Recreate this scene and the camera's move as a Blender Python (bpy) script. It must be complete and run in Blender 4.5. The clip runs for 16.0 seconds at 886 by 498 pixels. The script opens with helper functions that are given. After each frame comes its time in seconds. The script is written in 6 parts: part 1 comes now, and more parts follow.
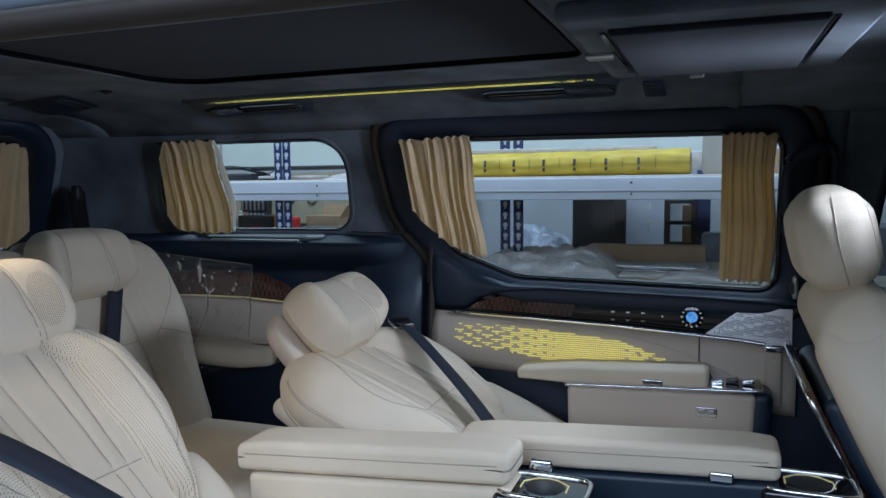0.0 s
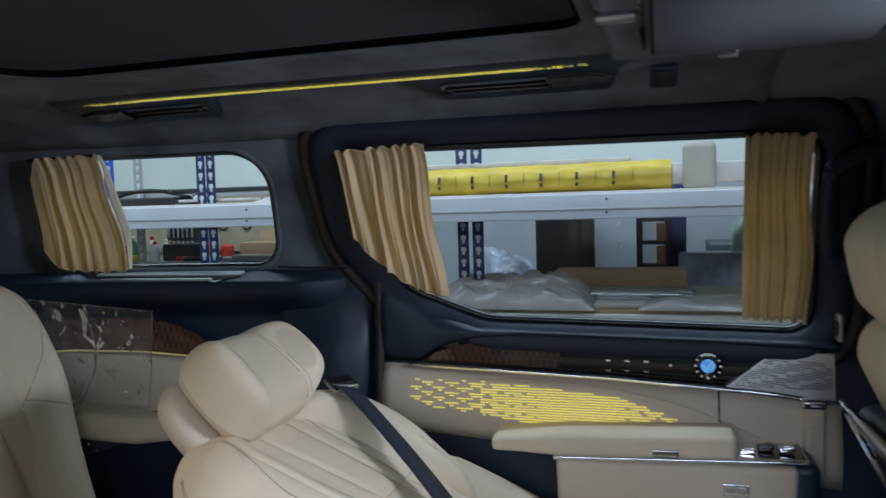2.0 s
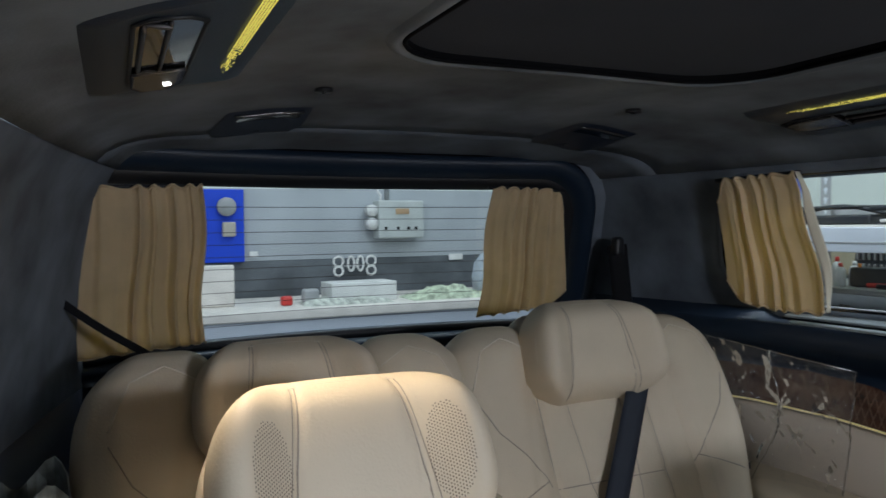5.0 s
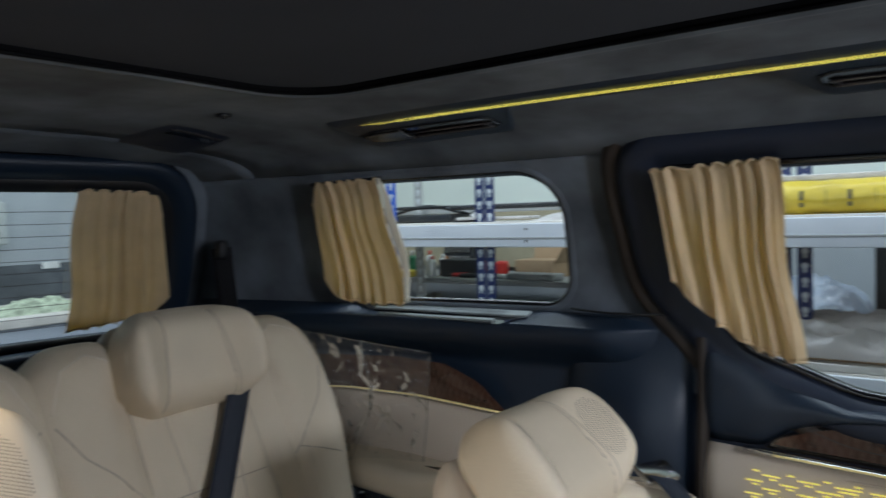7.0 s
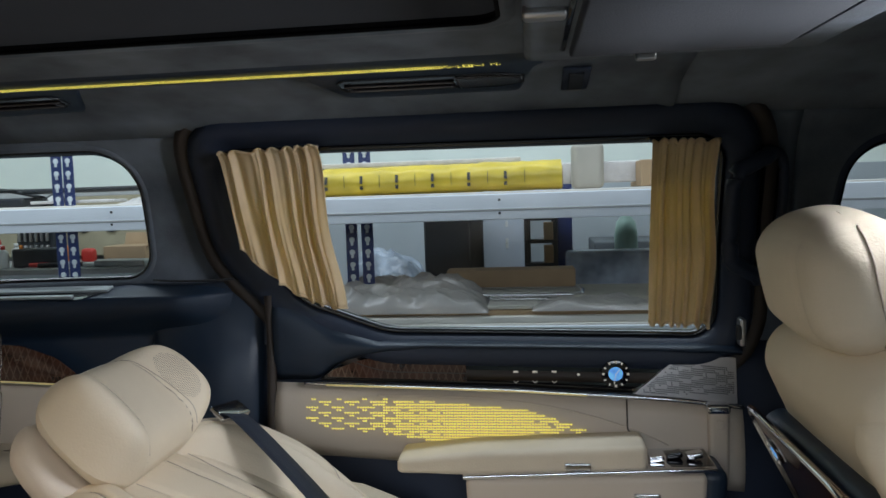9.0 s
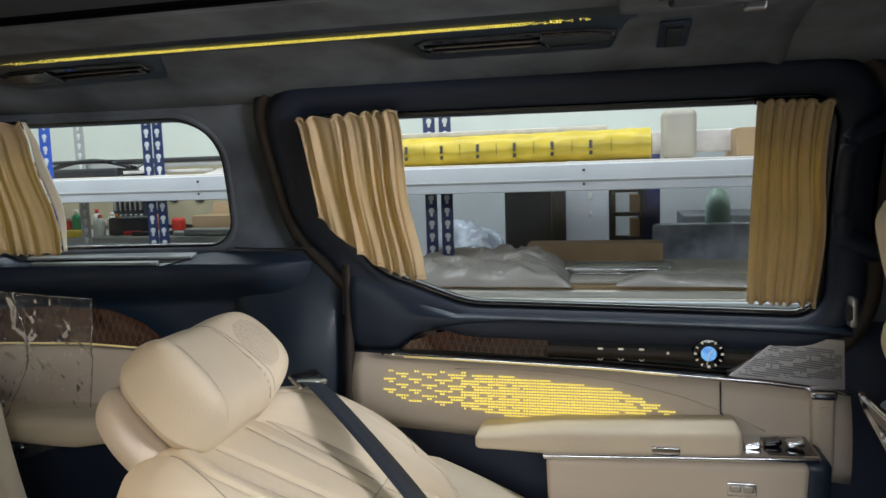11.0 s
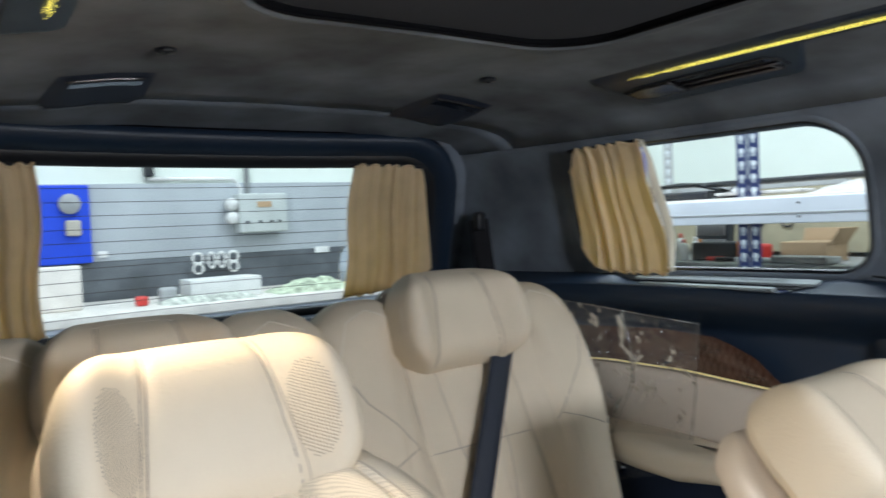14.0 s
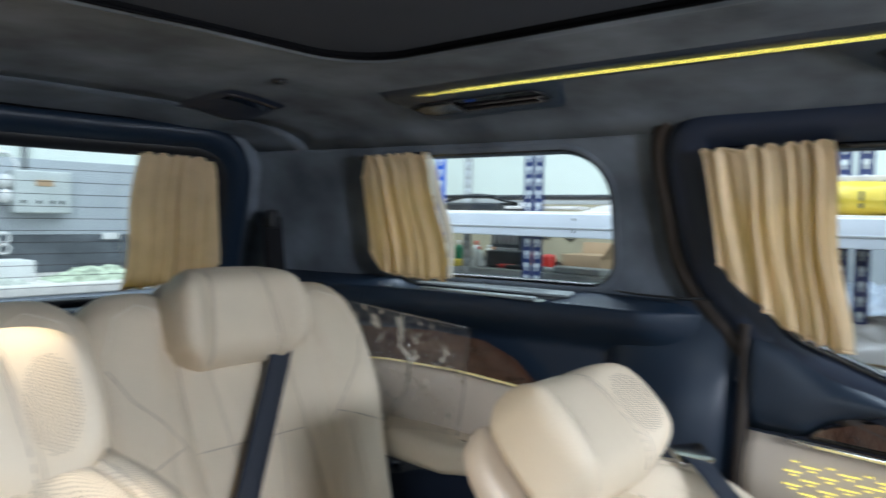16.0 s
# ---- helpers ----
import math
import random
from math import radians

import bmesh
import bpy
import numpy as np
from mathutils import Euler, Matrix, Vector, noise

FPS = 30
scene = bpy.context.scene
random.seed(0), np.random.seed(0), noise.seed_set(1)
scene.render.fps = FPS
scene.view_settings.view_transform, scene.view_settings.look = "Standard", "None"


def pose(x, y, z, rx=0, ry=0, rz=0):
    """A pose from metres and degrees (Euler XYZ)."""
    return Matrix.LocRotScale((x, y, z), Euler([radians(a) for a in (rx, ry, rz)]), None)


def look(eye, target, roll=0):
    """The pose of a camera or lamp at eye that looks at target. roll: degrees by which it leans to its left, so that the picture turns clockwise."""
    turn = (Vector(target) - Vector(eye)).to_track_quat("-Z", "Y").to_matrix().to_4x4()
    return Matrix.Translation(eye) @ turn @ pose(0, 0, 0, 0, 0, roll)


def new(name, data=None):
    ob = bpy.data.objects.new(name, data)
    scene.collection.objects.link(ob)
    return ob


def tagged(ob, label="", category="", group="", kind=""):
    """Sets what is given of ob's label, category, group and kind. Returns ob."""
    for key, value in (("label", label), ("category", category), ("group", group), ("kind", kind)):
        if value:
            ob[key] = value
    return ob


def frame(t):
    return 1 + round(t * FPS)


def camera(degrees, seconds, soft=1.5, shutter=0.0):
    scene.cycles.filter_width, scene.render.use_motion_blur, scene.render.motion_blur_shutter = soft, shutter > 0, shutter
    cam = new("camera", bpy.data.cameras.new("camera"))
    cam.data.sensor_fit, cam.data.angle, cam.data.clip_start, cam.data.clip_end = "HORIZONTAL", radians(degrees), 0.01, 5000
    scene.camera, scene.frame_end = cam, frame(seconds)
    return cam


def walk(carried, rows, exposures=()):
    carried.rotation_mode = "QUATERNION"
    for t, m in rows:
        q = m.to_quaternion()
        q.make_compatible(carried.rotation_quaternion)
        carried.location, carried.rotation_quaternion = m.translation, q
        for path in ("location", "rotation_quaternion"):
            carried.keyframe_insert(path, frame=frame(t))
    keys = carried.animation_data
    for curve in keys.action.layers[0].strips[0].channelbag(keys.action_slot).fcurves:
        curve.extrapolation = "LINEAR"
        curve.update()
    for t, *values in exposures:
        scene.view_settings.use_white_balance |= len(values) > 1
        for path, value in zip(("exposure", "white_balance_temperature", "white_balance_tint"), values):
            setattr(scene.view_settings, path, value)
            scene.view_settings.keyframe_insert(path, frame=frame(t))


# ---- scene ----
# The camera: seconds, eye, yaw, pitch and lean to the right in degrees
cam = camera(62.43, 16.0, shutter=0.5)
PATH = [
    (0.0, (0.051, -1.027, 1.496), 20.42, -5.08, 0.62),
    (0.5, (0.022, -1.013, 1.482), 19.36, -4.70, 1.09),
    (1.0, (-0.016, -0.892, 1.477), 17.35, -4.40, 1.51),
    (1.5, (-0.042, -0.713, 1.492), 16.23, -4.23, 1.83),
    (2.0, (-0.096, -0.627, 1.497), 16.49, -3.59, 1.70),
    (2.5, (-0.232, -0.584, 1.516), 20.60, -3.17, 1.47),
    (3.0, (-0.305, -0.537, 1.526), 28.41, -2.72, 1.22),
    (3.5, (-0.307, -0.470, 1.536), 39.39, -2.42, 1.02),
    (4.0, (-0.332, -0.443, 1.539), 50.27, -1.80, 1.50),
    (4.1, (-0.332, -0.442, 1.536), 53.13, -1.93, 1.33),
    (4.6, (-0.345, -0.415, 1.538), 61.50, -1.80, 1.00),
    (5.2, (-0.360, -0.385, 1.537), 66.50, -1.80, 0.60),
    (5.8, (-0.352, -0.355, 1.536), 60.00, -2.10, 1.30),
    (6.3, (-0.342, -0.337, 1.536), 49.96, -2.44, 1.72),
    (6.5, (-0.338, -0.335, 1.538), 46.28, -2.54, 1.68),
    (7.0, (-0.307, -0.361, 1.545), 37.10, -2.41, 1.63),
    (7.5, (-0.264, -0.407, 1.552), 27.27, -2.73, 1.87),
    (8.0, (-0.218, -0.461, 1.538), 18.10, -3.12, 1.89),
    (8.5, (-0.176, -0.516, 1.526), 11.06, -3.66, 2.00),
    (9.1, (-0.165, -0.535, 1.520), 6.80, -4.40, 1.90),
    (9.8, (-0.165, -0.530, 1.515), 7.00, -5.20, 1.80),
    (10.4, (-0.172, -0.508, 1.512), 10.20, -5.80, 1.80),
    (10.8, (-0.175, -0.491, 1.510), 12.53, -6.12, 1.81),
    (11.0, (-0.176, -0.482, 1.509), 13.28, -6.16, 1.82),
    (11.5, (-0.167, -0.447, 1.511), 15.11, -6.14, 2.27),
    (12.0, (-0.161, -0.412, 1.499), 18.28, -5.70, 2.67),
    (12.5, (-0.168, -0.371, 1.507), 26.24, -4.94, 3.48),
    (13.0, (-0.233, -0.375, 1.486), 35.37, -3.80, 3.71),
    (13.5, (-0.310, -0.378, 1.489), 45.53, -2.99, 3.36),
    (14.0, (-0.362, -0.380, 1.486), 55.49, -2.21, 2.58),
    (14.5, (-0.400, -0.395, 1.489), 62.53, -1.91, 1.48),
    (14.6, (-0.401, -0.400, 1.491), 63.45, -1.94, 1.40),
    (15.0, (-0.391, -0.400, 1.484), 63.09, -1.90, 0.08),
    (15.5, (-0.339, -0.398, 1.495), 53.51, -2.28, -0.91),
    (16.0, (-0.292, -0.366, 1.497), 40.90, -2.58, -1.15),
]


def heading(eye, yaw, pitch, lean):
    a, b = radians(yaw), radians(pitch)
    ahead = Vector((-math.sin(a) * math.cos(b), math.cos(a) * math.cos(b), math.sin(b)))
    return look(eye, Vector(eye) + ahead, -lean)


EXPOSURES = [(0.0, -0.10, 5120, 11), (1.6, -0.03, 5350, 11), (3.0, 0.08, 5750, 11), (8.7, 0.14, 5850, 10), (10.9, 0.42, 6400, 12), (11.6, 0.95, 6300, 13), (12.5, 0.86, 5550, 9), (13.5, 0.90, 5850, 10), (14.6, 1.02, 5900, 10), (16.0, 0.95, 5650, 9)]
walk(cam, [(t, heading(eye, yaw, pitch, lean)) for t, eye, yaw, pitch, lean in PATH], EXPOSURES)

# ---- light ----
world = bpy.data.worlds.new("world")
scene.world = world
world.use_nodes = True
world.node_tree.nodes["Background"].inputs[0].default_value = (0.75, 0.85, 1.0, 1)
world.node_tree.nodes["Background"].inputs[1].default_value = 0.05


def area_light(name, eye, target, sx, sy, power, colour):
    data = bpy.data.lights.new(name, "AREA")
    data.shape, data.size, data.size_y, data.energy, data.color = "RECTANGLE", sx, sy, power, colour
    ob = new(name, data)
    ob.matrix_world = look(eye, target)
    return ob


def spot_light(name, eye, target, power, colour, angle, radius=0.012):
    data = bpy.data.lights.new(name, "SPOT")
    data.energy, data.color, data.spot_size, data.spot_blend, data.shadow_soft_size = power, colour, radians(angle), 0.6, radius
    ob = new(name, data)
    ob.matrix_world = look(eye, target)
    return ob


COOL = (0.90, 0.97, 1.0)
area_light("hall_lamp_shelf", (-0.8, 1.9, 3.9), (-0.8, 2.6, 0), 5.0, 0.4, 63, COOL)
area_light("hall_lamp_rear", (-3.4, 0.4, 3.9), (-4.2, 0.4, 0), 0.5, 5.0, 47, COOL)
area_light("hall_lamp_entry", (-0.3, -2.6, 2.6), (-0.7, 0.2, 0.9), 3.0, 1.6, 70, (0.93, 0.97, 1.0))
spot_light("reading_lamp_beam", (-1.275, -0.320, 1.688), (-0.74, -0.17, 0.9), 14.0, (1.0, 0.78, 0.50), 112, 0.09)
spot_light("front_dome_beam", (0.50, 0.32, 1.690), (-1.30, 0.34, 1.25), 54, (0.98, 0.98, 0.98), 74, 0.14)


# ---- materials ----
def material(name, colour, rough=0.5, metal=0.0, vary=0.15, scale=8.0, grain=0.0, grain_scale=400.0, sheen=0.0, coat=0.0, emit=None, power=0.0, spec=0.5):
    m = bpy.data.materials.new(name)
    m.use_nodes = True
    nt = m.node_tree
    b = nt.nodes["Principled BSDF"]
    b.inputs["Roughness"].default_value, b.inputs["Metallic"].default_value = rough, metal
    b.inputs["Specular IOR Level"].default_value = spec
    b.inputs["Sheen Weight"].default_value, b.inputs["Coat Weight"].default_value = sheen, coat
    co = nt.nodes.new("ShaderNodeTexCoord")
    n1 = nt.nodes.new("ShaderNodeTexNoise")
    n1.inputs["Scale"].default_value, n1.inputs["Detail"].default_value = scale, 6
    nt.links.new(co.outputs["Object"], n1.inputs["Vector"])
    ramp = nt.nodes.new("ShaderNodeMapRange")
    ramp.inputs[1].default_value, ramp.inputs[2].default_value = 0.3, 0.7
    ramp.inputs[3].default_value, ramp.inputs[4].default_value = 1 - vary, 1 + vary
    nt.links.new(n1.outputs["Fac"], ramp.inputs[0])
    mul = nt.nodes.new("ShaderNodeVectorMath")
    mul.operation = "SCALE"
    mul.inputs[0].default_value = colour
    nt.links.new(ramp.outputs[0], mul.inputs["Scale"])
    nt.links.new(mul.outputs[0], b.inputs["Base Color"])
    if grain:
        n2 = nt.nodes.new("ShaderNodeTexNoise")
        n2.inputs["Scale"].default_value, n2.inputs["Detail"].default_value = grain_scale, 3
        nt.links.new(co.outputs["Object"], n2.inputs["Vector"])
        bump = nt.nodes.new("ShaderNodeBump")
        bump.inputs["Strength"].default_value, bump.inputs["Distance"].default_value = grain, 0.001
        nt.links.new(n2.outputs["Fac"], bump.inputs["Height"])
        nt.links.new(bump.outputs[0], b.inputs["Normal"])
    if emit:
        b.inputs["Emission Color"].default_value, b.inputs["Emission Strength"].default_value = (*emit, 1), power
    return m


def perforated(name, colour, pitch=0.0030, axes=("X", "Y")):
    """Leather with a grid of small punched holes."""
    m = material(name, colour, 0.6, grain=0.4, grain_scale=260, vary=0.06, spec=0.35)
    nt = m.node_tree
    b = nt.nodes["Principled BSDF"]
    co = nt.nodes.new("ShaderNodeTexCoord")
    sep = nt.nodes.new("ShaderNodeSeparateXYZ")
    nt.links.new(co.outputs["Object"], sep.inputs[0])
    squares = []
    for a in axes:
        f = nt.nodes.new("ShaderNodeMath")
        f.operation = "PINGPONG"
        f.inputs[1].default_value = pitch / 2
        nt.links.new(sep.outputs[a], f.inputs[0])
        q = nt.nodes.new("ShaderNodeMath")
        q.operation = "POWER"
        q.inputs[1].default_value = 2
        nt.links.new(f.outputs[0], q.inputs[0])
        squares.append(q)
    s = nt.nodes.new("ShaderNodeMath")
    s.operation = "ADD"
    nt.links.new(squares[0].outputs[0], s.inputs[0])
    nt.links.new(squares[1].outputs[0], s.inputs[1])
    hole = nt.nodes.new("ShaderNodeMath")
    hole.operation = "LESS_THAN"
    hole.inputs[1].default_value = (pitch * 0.19) ** 2
    nt.links.new(s.outputs[0], hole.inputs[0])
    mix = nt.nodes.new("ShaderNodeMix")
    mix.data_type = "RGBA"
    nt.links.new(hole.outputs[0], mix.inputs["Factor"])
    link = b.inputs["Base Color"].links[0].from_socket
    nt.links.new(link, mix.inputs["A"])
    mix.inputs["B"].default_value = (colour[0] * 0.34, colour[1] * 0.30, colour[2] * 0.26, 1)
    nt.links.new(mix.outputs["Result"], b.inputs["Base Color"])
    return m


def clear(name, tint, gloss=0.06, rough=0.02):
    m = bpy.data.materials.new(name)
    m.use_nodes = True
    nt = m.node_tree
    nt.nodes.clear()
    out = nt.nodes.new("ShaderNodeOutputMaterial")
    mix = nt.nodes.new("ShaderNodeMixShader")
    tr = nt.nodes.new("ShaderNodeBsdfTransparent")
    gl = nt.nodes.new("ShaderNodeBsdfGlossy")
    fr = nt.nodes.new("ShaderNodeFresnel")
    mul = nt.nodes.new("ShaderNodeMath")
    mul.operation, mul.use_clamp = "MULTIPLY_ADD", True
    mul.inputs[1].default_value, mul.inputs[2].default_value = gloss * 10, gloss * 0.3
    tr.inputs[0].default_value = (*tint, 1)
    gl.inputs["Roughness"].default_value = rough
    nt.links.new(fr.outputs[0], mul.inputs[0])
    nt.links.new(mul.outputs[0], mix.inputs[0])
    nt.links.new(tr.outputs[0], mix.inputs[1])
    nt.links.new(gl.outputs[0], mix.inputs[2])
    nt.links.new(mix.outputs[0], out.inputs[0])
    return m


def figured_wood(name):
    """Dark glossy veneer with a lattice of lighter inlay lines."""
    m = material(name, (0.062, 0.027, 0.016), 0.10, coat=0.6, vary=0.45, scale=30)
    nt = m.node_tree
    b = nt.nodes["Principled BSDF"]
    co = nt.nodes.new("ShaderNodeTexCoord")
    mp = nt.nodes.new("ShaderNodeMapping")
    mp.inputs["Scale"].default_value = (1, 1, 0.36)
    nt.links.new(co.outputs["Object"], mp.inputs[0])
    facs = []
    for turn in (1, -1):
        w = nt.nodes.new("ShaderNodeTexWave")
        w.wave_type, w.bands_direction = "BANDS", "DIAGONAL"
        w.inputs["Scale"].default_value, w.inputs["Distortion"].default_value = 40, 0.3
        m2 = nt.nodes.new("ShaderNodeMapping")
        m2.inputs["Scale"].default_value = (turn, 0.0, 1)
        nt.links.new(mp.outputs[0], m2.inputs[0])
        nt.links.new(m2.outputs[0], w.inputs["Vector"])
        g = nt.nodes.new("ShaderNodeMath")
        g.operation = "GREATER_THAN"
        g.inputs[1].default_value = 0.93
        nt.links.new(w.outputs["Fac"], g.inputs[0])
        facs.append(g)
    mx = nt.nodes.new("ShaderNodeMath")
    mx.operation = "MAXIMUM"
    nt.links.new(facs[0].outputs[0], mx.inputs[0])
    nt.links.new(facs[1].outputs[0], mx.inputs[1])
    mix = nt.nodes.new("ShaderNodeMix")
    mix.data_type = "RGBA"
    nt.links.new(mx.outputs[0], mix.inputs["Factor"])
    nt.links.new(b.inputs["Base Color"].links[0].from_socket, mix.inputs["A"])
    mix.inputs["B"].default_value = (0.105, 0.060, 0.040, 1)
    nt.links.new(mix.outputs["Result"], b.inputs["Base Color"])
    return m


CREAM = (0.69, 0.595, 0.455)
leather = material("cream_leather", CREAM, 0.60, vary=0.07, scale=5, grain=0.55, grain_scale=260, spec=0.35)
leather_back = material("cream_leather_shell", (0.62, 0.54, 0.45), 0.6, vary=0.07, scale=6, grain=0.5, grain_scale=260, spec=0.35)
leather_dots = perforated("perforated_cream_leather", CREAM)
leather_door = material("beige_door_leather", (0.56, 0.48, 0.39), 0.5, vary=0.05, scale=4, grain=0.35, grain_scale=500)
piping = material("cream_piping", (0.74, 0.66, 0.54), 0.5, vary=0.03)
gap_black = material("black_gap", (0.004, 0.004, 0.005), 0.9, vary=0.05, spec=0.1)
suede = material("charcoal_suede", (0.128, 0.146, 0.174), 0.95, vary=0.50, scale=6, grain=0.5, grain_scale=250, sheen=0.05, spec=0.2)
roof_felt = material("roof_panel_felt", (0.024, 0.028, 0.040), 0.9, vary=0.08, scale=9, grain=0.4, grain_scale=350, sheen=0.05, spec=0.2)
navy = material("navy_leather", (0.013, 0.024, 0.044), 0.40, vary=0.10, scale=6, grain=0.4, grain_scale=420)
navy_soft = material("navy_trim", (0.012, 0.020, 0.043), 0.55, vary=0.10, scale=7, grain=0.3, grain_scale=300)
black = material("black_plastic", (0.012, 0.013, 0.016), 0.45, vary=0.1)
gloss_black = material("gloss_black", (0.006, 0.006, 0.008), 0.06, vary=0.05, coat=0.5)
rubber = material("brown_rubber_seal", (0.030, 0.021, 0.016), 0.6, vary=0.1)
chrome = material("chrome", (0.75, 0.75, 0.77), 0.12, 1.0, vary=0.03)
satin = material("satin_silver", (0.55, 0.53, 0.53), 0.32, 1.0, vary=0.05, grain=0.1)
wood = figured_wood("figured_dark_veneer")
cloth = material("tan_curtain_cloth", (0.82, 0.65, 0.43), 0.9, vary=0.10, scale=14, grain=0.6, grain_scale=900, sheen=0.2, spec=0.15)
nt = cloth.node_tree
glow_through, blend = nt.nodes.new("ShaderNodeBsdfTranslucent"), nt.nodes.new("ShaderNodeMixShader")
glow_through.inputs[0].default_value, blend.inputs[0].default_value = (0.80, 0.64, 0.20, 1), 0.34
final = nt.nodes["Material Output"].inputs[0]
nt.links.new(final.links[0].from_socket, blend.inputs[1])
nt.links.new(glow_through.outputs[0], blend.inputs[2])
nt.links.new(blend.outputs[0], final)
lining_cloth = material("pale_curtain_lining", (0.72, 0.66, 0.52), 0.9, vary=0.06, spec=0.1)
webbing = material("navy_seat_belt", (0.020, 0.026, 0.042), 0.6, vary=0.06, grain=0.6, grain_scale=700)
carpet = material("navy_carpet", (0.009, 0.014, 0.036), 1.0, vary=0.25, scale=40, grain=0.8, grain_scale=300, spec=0.1)
led = material("yellow_led", (0.9, 0.7, 0.1), 0.4, vary=0.0, emit=(0.95, 0.80, 0.12), power=0.80)
led_dim = material("yellow_light_line", (0.9, 0.75, 0.3), 0.4, vary=0.0, emit=(1.0, 0.84, 0.42), power=0.11)
icon = material("touch_icon", (0.8, 0.75, 0.65), 0.4, vary=0.0, emit=(1.0, 0.9, 0.75), power=0.16)
clock_glow = material("clock_glow", (0.3, 0.6, 0.9), 0.3, vary=0.5, scale=60, emit=(0.12, 0.42, 1.0), power=0.40)
dome_lens = material("dim_dome_lens", (0.8, 0.8, 0.78), 0.3, vary=0.0, emit=(1.0, 0.96, 0.9), power=0.5)
stitch = material("seam_stitch", (0.40, 0.335, 0.265), 0.7, vary=0.1, scale=300)
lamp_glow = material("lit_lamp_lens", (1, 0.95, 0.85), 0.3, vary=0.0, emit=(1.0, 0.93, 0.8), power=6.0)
lens = material("smoked_lamp_lens", (0.022, 0.020, 0.020), 0.22, vary=0.7, scale=60)
satin_dark = material("dull_grey_metal", (0.16, 0.15, 0.155), 0.35, 1.0, vary=0.1)
# grey that paints the window's reflection on the dark glossy ledge
ledge_reflection_grey = material("ledge_reflection_grey", (0.30, 0.33, 0.335), 0.28, vary=0.1, scale=20)
belt_black = material("black_seat_belt", (0.010, 0.010, 0.012), 0.8, vary=0.06, grain=0.6, grain_scale=700, spec=0.2)
glass = clear("window_glass", (0.93, 0.95, 0.95), 0.05)
film_wrap = clear("clear_plastic_film", (0.97, 0.97, 0.97), 0.09, 0.05)
nt = film_wrap.node_tree
haze, add = nt.nodes.new("ShaderNodeBsdfDiffuse"), nt.nodes.new("ShaderNodeMixShader")
haze.inputs[0].default_value, add.inputs[0].default_value = (0.8, 0.8, 0.8, 1), 0.035
final = nt.nodes["Material Output"].inputs[0]
nt.links.new(final.links[0].from_socket, add.inputs[1])
nt.links.new(haze.outputs[0], add.inputs[2])
nt.links.new(add.outputs[0], final)


# ---- building helpers ----
def part(name, bm, mat, parent=None, label="", smooth=True):
    me = bpy.data.meshes.new(name)
    bm.to_mesh(me)
    bm.free()
    me.materials.append(mat)
    if smooth:
        for p in me.polygons:
            p.use_smooth = True
    ob = new(name, me)
    if parent:
        ob.parent = parent
    if label:
        ob["label"] = label
    return ob


def thing(name, label, category, group="", at=None, kind=""):
    ob = new(name)
    if at is not None:
        ob.matrix_world = at
    return tagged(ob, label, category, group, kind)


def box_bm(sx, sy, sz, r=0.004, n=2, k=3, bulge=0.0, shape=None, at=None):
    """A rounded box; n cells on each flat, k over each rounded edge; shape(v) bends it."""
    bm = bmesh.new()
    half = (sx / 2, sy / 2, sz / 2)
    r = min(r, min(half) * 0.999)

    def ticks(h):
        e = [h - r + r * math.tan(math.pi / 4 * i / k) for i in range(1, k + 1)]
        m = [-(h - r) + 2 * (h - r) * i / n for i in range(n + 1)]
        return [-a for a in reversed(e)] + m + e

    seen = {}

    def vert(p):
        key = tuple(round(c, 6) for c in p)
        if key not in seen:
            v = Vector(p)
            inner = Vector([max(-(h - r), min(h - r, c)) for c, h in zip(v, half)])
            d = v - inner
            if d.length > 1e-9:
                v = inner + d.normalized() * r
            if bulge:
                q = [c / h for c, h in zip(v, half)]
                for a in range(3):
                    o = [q[j] for j in range(3) if j != a]
                    if abs(p[a]) >= half[a] - 1e-6:
                        v[a] += math.copysign(bulge * max(0, 1 - o[0] ** 2) * max(0, 1 - o[1] ** 2), p[a])
            if shape:
                v = Vector(shape(v))
            if at is not None:
                v = at @ v
            seen[key] = bm.verts.new(v)
        return seen[key]

    t = [ticks(h) for h in half]
    for a in range(3):
        b, c = (a + 1) % 3, (a + 2) % 3
        for s in (-1, 1):
            for i in range(len(t[b]) - 1):
                for j in range(len(t[c]) - 1):
                    q = []
                    for u, w in ((i, j), (i + 1, j), (i + 1, j + 1), (i, j + 1)):
                        p = [0, 0, 0]
                        p[a], p[b], p[c] = s * half[a], t[b][u], t[c][w]
                        q.append(vert(p))
                    if len(set(q)) == 4:
                        try:
                            bm.faces.new(q if s > 0 else q[::-1])
                        except ValueError:
                            pass
    return bm


def join_bm(*bms):
    out = bmesh.new()
    for b in bms:
        me = bpy.data.meshes.new("tmp")
        b.to_mesh(me)
        b.free()
        out.from_mesh(me)
        bpy.data.meshes.remove(me)
    return out


